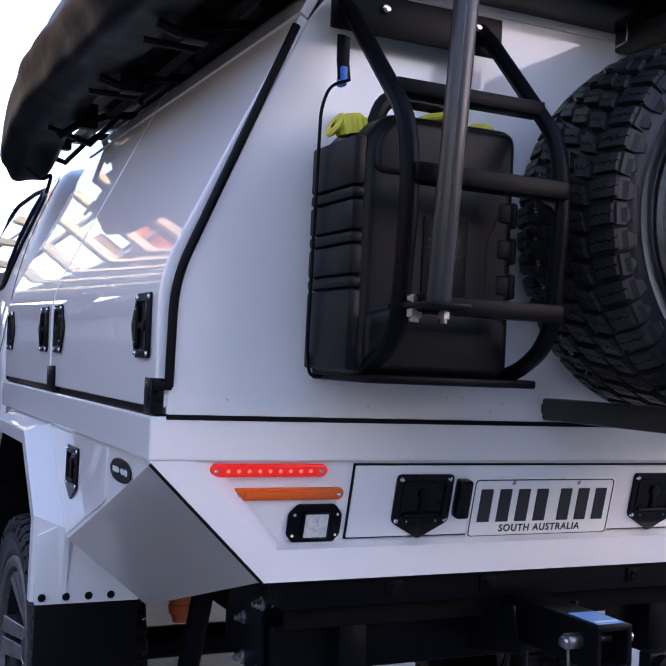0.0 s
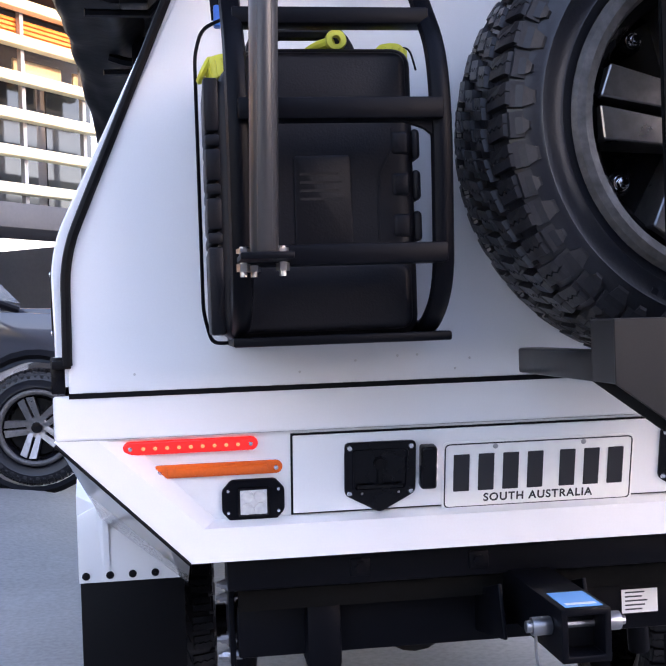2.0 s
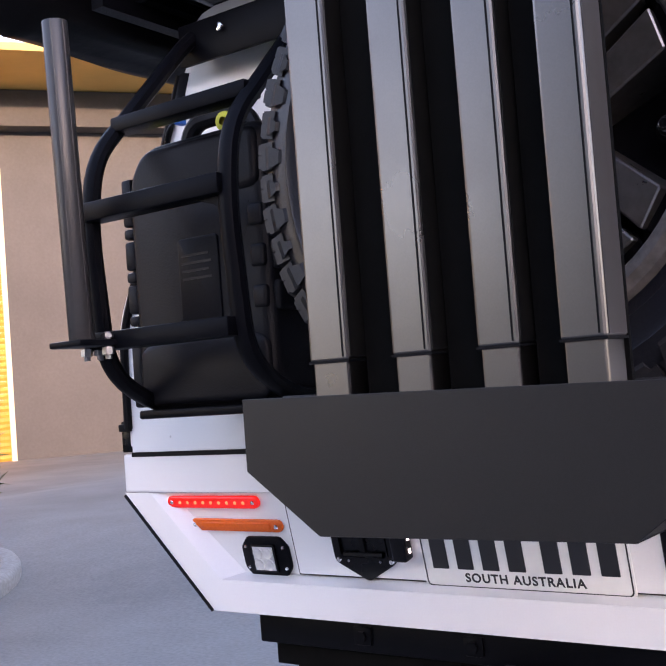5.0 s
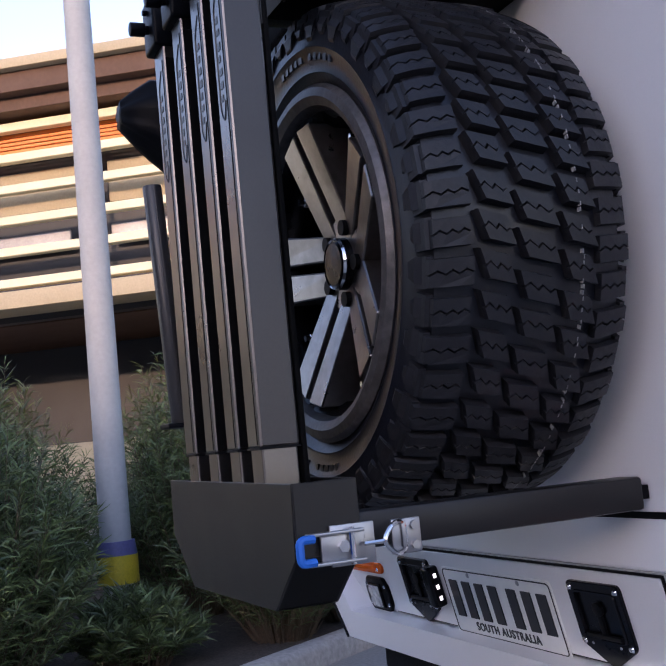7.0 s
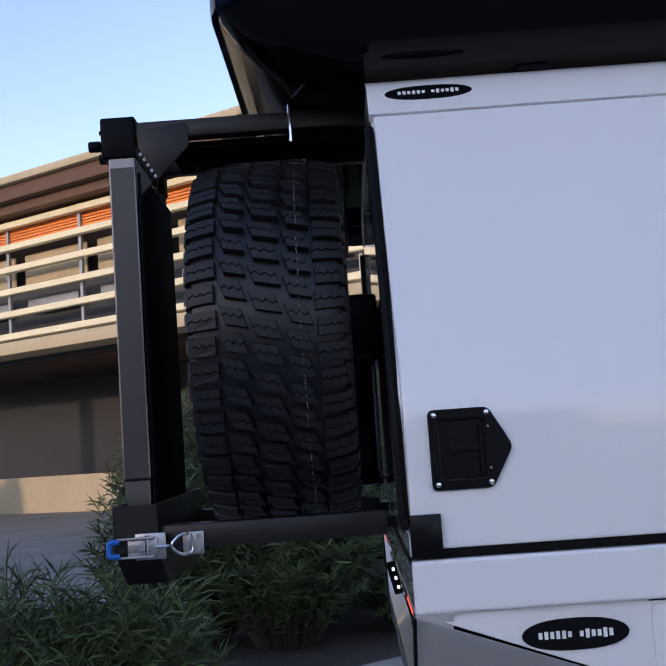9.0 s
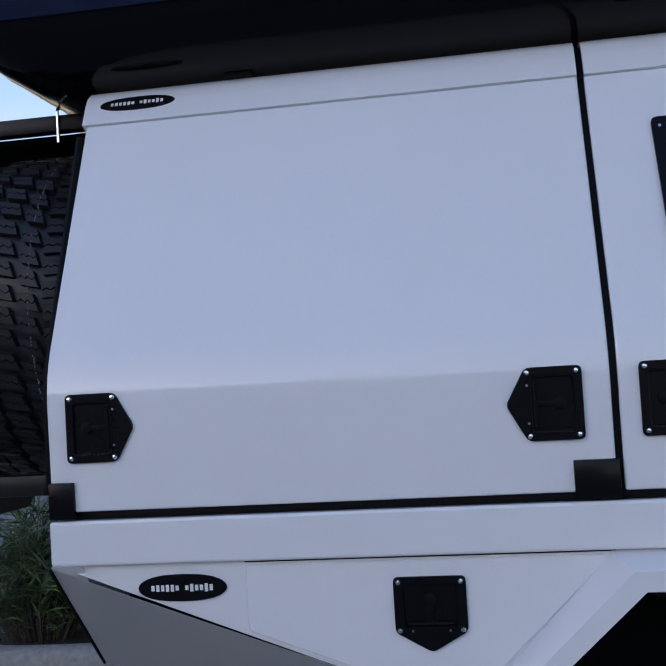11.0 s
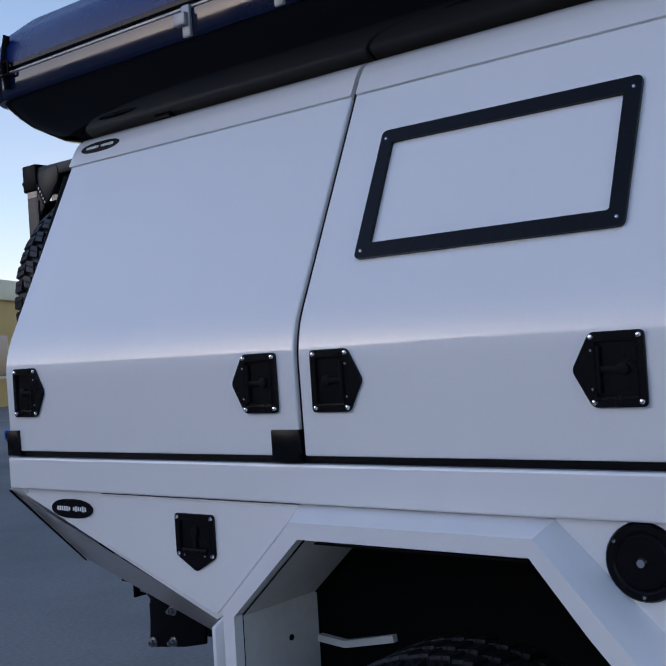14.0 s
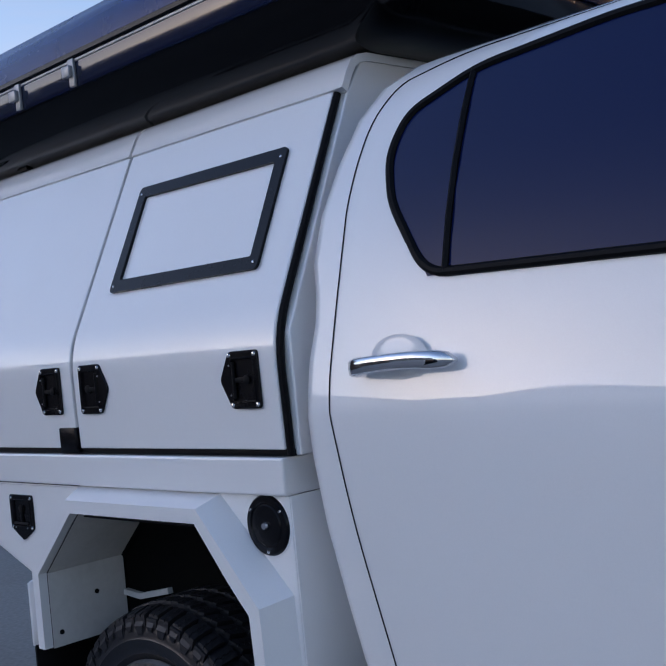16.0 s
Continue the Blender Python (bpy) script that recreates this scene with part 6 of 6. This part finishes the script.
SHRUBS = [(-5.1, 1.35, 1.95, 0.75), (-5.45, 2.0, 2.0, 0.85), (-4.6, -0.6, 1.75, 0.7), (-5.7, -0.5, 2.15, 0.8), (-6.5, 2.1, 2.2, 0.85), (-6.7, 1.2, 2.25, 0.85), (-2.85, -1.85, 0.85, 0.5), (-4.8, -1.25, 1.8, 0.75),
          (-6.2, -0.9, 2.15, 0.9), (-7.9, 2.6, 2.2, 0.9), (-8.3, 1.4, 2.3, 0.95), (-7.9, -0.5, 2.3, 0.95), (-2.9, -1.25, 0.80, 0.45), (-4.95, 0.32, 0.5, 0.45), (-9.8, 3.0, 2.3, 1.0), (-9.6, 2.2, 2.4, 1.05), (-9.6, 0.0, 2.4, 1.05), (-7.3, -1.6, 2.1, 0.85)]
for i, (x, y, hgt, spr) in enumerate(SHRUBS):
    near = hgt < 0.9 and y < 0
    shrub(20 + i, x, y, hgt, spr, 80 if near else 300 if i < 9 else 170, 44 if near else 68, 1.5 if near else 1.0)

M_POST = material("grey_post_paint", (0.38, 0.40, 0.40), 0.6, grain=0.05, grain_scale=30, stain=0.2, stain_scale=3)
lp = thing("light_pole", (-6.0, 0.45, 0.1), "galvanised light pole with a yellow and violet base band", "light pole")
part("shaft", cyl((-6.0, 0.45, 0.08), (-6.0, 0.45, 9.0), 0.115, 28, r2=0.085), M_POST, lp)
part("base_band", cyl((-6.0, 0.45, 0.50), (-6.0, 0.45, 0.70), 0.15, 24, r2=0.15), M_YPAINT, lp, "yellow band")
part("base_band", cyl((-6.0, 0.45, 0.70), (-6.0, 0.45, 0.80), 0.149, 24, r2=0.135), M_PPAINT, lp, "violet band")

# parked wagon
# Pale blue base paints in the sky mirrored by the wagon's windows
M_CARGLASS = material("sky_pale_car_glass", (0.16, 0.21, 0.26), 0.05, spec=0.8)
WZ = 0.2
wagon = thing("parked_wagon", (-3.4, 6.9, WZ), "dark grey lifted four-wheel-drive wagon parked side-on", "car")
part("body", prism(rounded2([(-1.22, 0.66), (-1.10, 0.95), (-1.14, 1.36), (-1.30, 1.44), (-2.15, 1.50), (-2.3, 1.58), (-6.12, 1.58), (-6.2, 1.2), (-6.2, 0.66), (-5.45, 0.64), (-5.30, 1.02), (-5.0, 1.12), (-4.6, 1.06), (-4.4, 0.64), (-2.3, 0.62), (-2.12, 1.02), (-1.85, 1.12), (-1.5, 1.08), (-1.32, 0.9)], 0.06, 3), "y", 6.0, 7.85, 0.03, 2), M_CARPAINT, wagon, "dark grey wagon body")
part("cabin", prism([(-2.12, 1.55), (-2.70, 2.20), (-2.95, 2.30), (-5.9, 2.32), (-6.1, 2.2), (-6.15, 1.55)], "y", 6.10, 7.75, 0.06, 3), M_CARPAINT, wagon, "dark cabin with a flat roof")
part("gutter", box(-6.0, -2.9, 6.085, 6.12, 2.235, 2.262, 0.006), M_GALV, wagon, "pale roof gutter")
for x0, x1, x2, x3 in ((-2.36, -2.86, -3.42, -3.42), (-3.60, -3.60, -4.5, -4.5), (-4.64, -4.64, -5.95, -5.95)):
    win_ = part("window", prism([(x0, 1.62), (x1, 2.19), (x2, 2.20), (x3, 1.62)], "y", 6.085, 6.11, 0.006), M_CARGLASS, wagon)
    part("window_rubber", tube([(x0, 6.09, 1.62), (x1, 6.09, 2.19), (x2, 6.09, 2.20), (x3, 6.09, 1.62)], 0.012, 6, closed=True), M_SEAL, win_)
part("windscreen", sheet([(-2.13, 6.2, 1.60), (-2.13, 7.65, 1.60), (-2.66, 7.6, 2.18), (-2.66, 6.25, 2.18)], 0.006), M_CARGLASS, wagon, "raked windscreen")
for x in (-1.80, -4.92):
    wm = Matrix.Translation((x, 6.15, WZ + 0.43))
    tw = tyre_parts(wagon, wm, "black mud-terrain tyre", 0.43, 0.28)
    rim_parts(tw, wm, False)
    part("wheel_arch", moved(lathe([(0.47, -0.17), (0.50, -0.20), (0.54, -0.15)], 30, (0, 0, 0)), Matrix.Translation((x, 6.15, WZ + 0.47))), M_SEAL, wagon)
for x in (-2.34, -3.51, -4.56):
    part("door_gap", box(x - 0.006, x + 0.006, 5.993, 6.0, 0.72, 1.57), M_SEAL, wagon)
for x in (-3.25, -4.4):
    part("door_handle", box(x - 0.09, x + 0.09, 5.97, 6.0, 1.42, 1.45, 0.008), M_CHROME, wagon)
part("body_moulding", box(-4.4, -2.3, 5.985, 6.0, 1.10, 1.14, 0.005), M_SEAL, wagon)
part("grille", box(-1.12, -1.06, 6.5, 7.4, 1.06, 1.3, 0.02), M_CHROME, wagon)
part("bonnet", prism([(-1.25, 1.43), (-1.30, 1.46), (-1.6, 1.505), (-2.2, 1.53), (-2.2, 1.49)], "y", 6.12, 7.73, 0.015), M_CARPAINT, wagon)
part("bar_hoop", tube(rounded([(-1.03, 6.2, 0.8), (-0.96, 6.3, 1.35), (-0.96, 7.5, 1.35), (-1.03, 7.6, 0.8)], 0.15), 0.035, 8), M_BLACK, wagon)
part("side_step", box(-4.3, -2.4, 5.9, 6.06, 0.55, 0.66, 0.03), M_SEAL, wagon)
part("bumper", box(-1.22, -0.98, 6.0, 7.8, 0.72, 1.0, 0.05, 3), M_SEAL, wagon)
part("headlamp", box(-1.18, -1.07, 6.04, 6.30, 1.14, 1.32, 0.03, 3), M_LAMPGLASS, wagon)
part("indicator", box(-1.20, -1.10, 6.0, 6.06, 1.14, 1.24, 0.01), M_AMBER, wagon)
part("mirror", box(-2.62, -2.42, 5.80, 5.98, 1.62, 1.84, 0.04, 3), M_GLOSSBLACK, wagon)
part("snorkel", tube(rounded([(-1.9, 6.06, 1.50), (-2.15, 6.02, 1.60), (-2.62, 6.06, 2.16), (-2.68, 6.08, 2.34)], 0.08), 0.03, 8), M_BLACK, wagon)
part("roof_rack", joined(tube([(-3.4, 6.25, 2.4), (-5.8, 6.25, 2.4)], 0.02, 6), tube([(-3.4, 7.6, 2.4), (-5.8, 7.6, 2.4)], 0.02, 6), box(-4.2, -4.15, 6.2, 7.65, 2.31, 2.4), box(-5.5, -5.45, 6.2, 7.65, 2.31, 2.4)), M_BLACK, wagon)

# sandstone boulder at the end of the bed
rb = bmesh.new()
bmesh.ops.create_icosphere(rb, subdivisions=3, radius=1)
for v in rb.verts:
    n_ = noise.noise(v.co * 1.3) * 0.22 + noise.noise(v.co * 4) * 0.05
    v.co = Vector((v.co.x * 0.20, v.co.y * 0.24, max(v.co.z, -0.3) * 0.16)) * (1 + n_) + Vector((-1.55, -1.95, 0.05))
single("boulder", rb, M_ROCK, "rounded sandstone boulder beside the kerb", "rock", smooth=60)
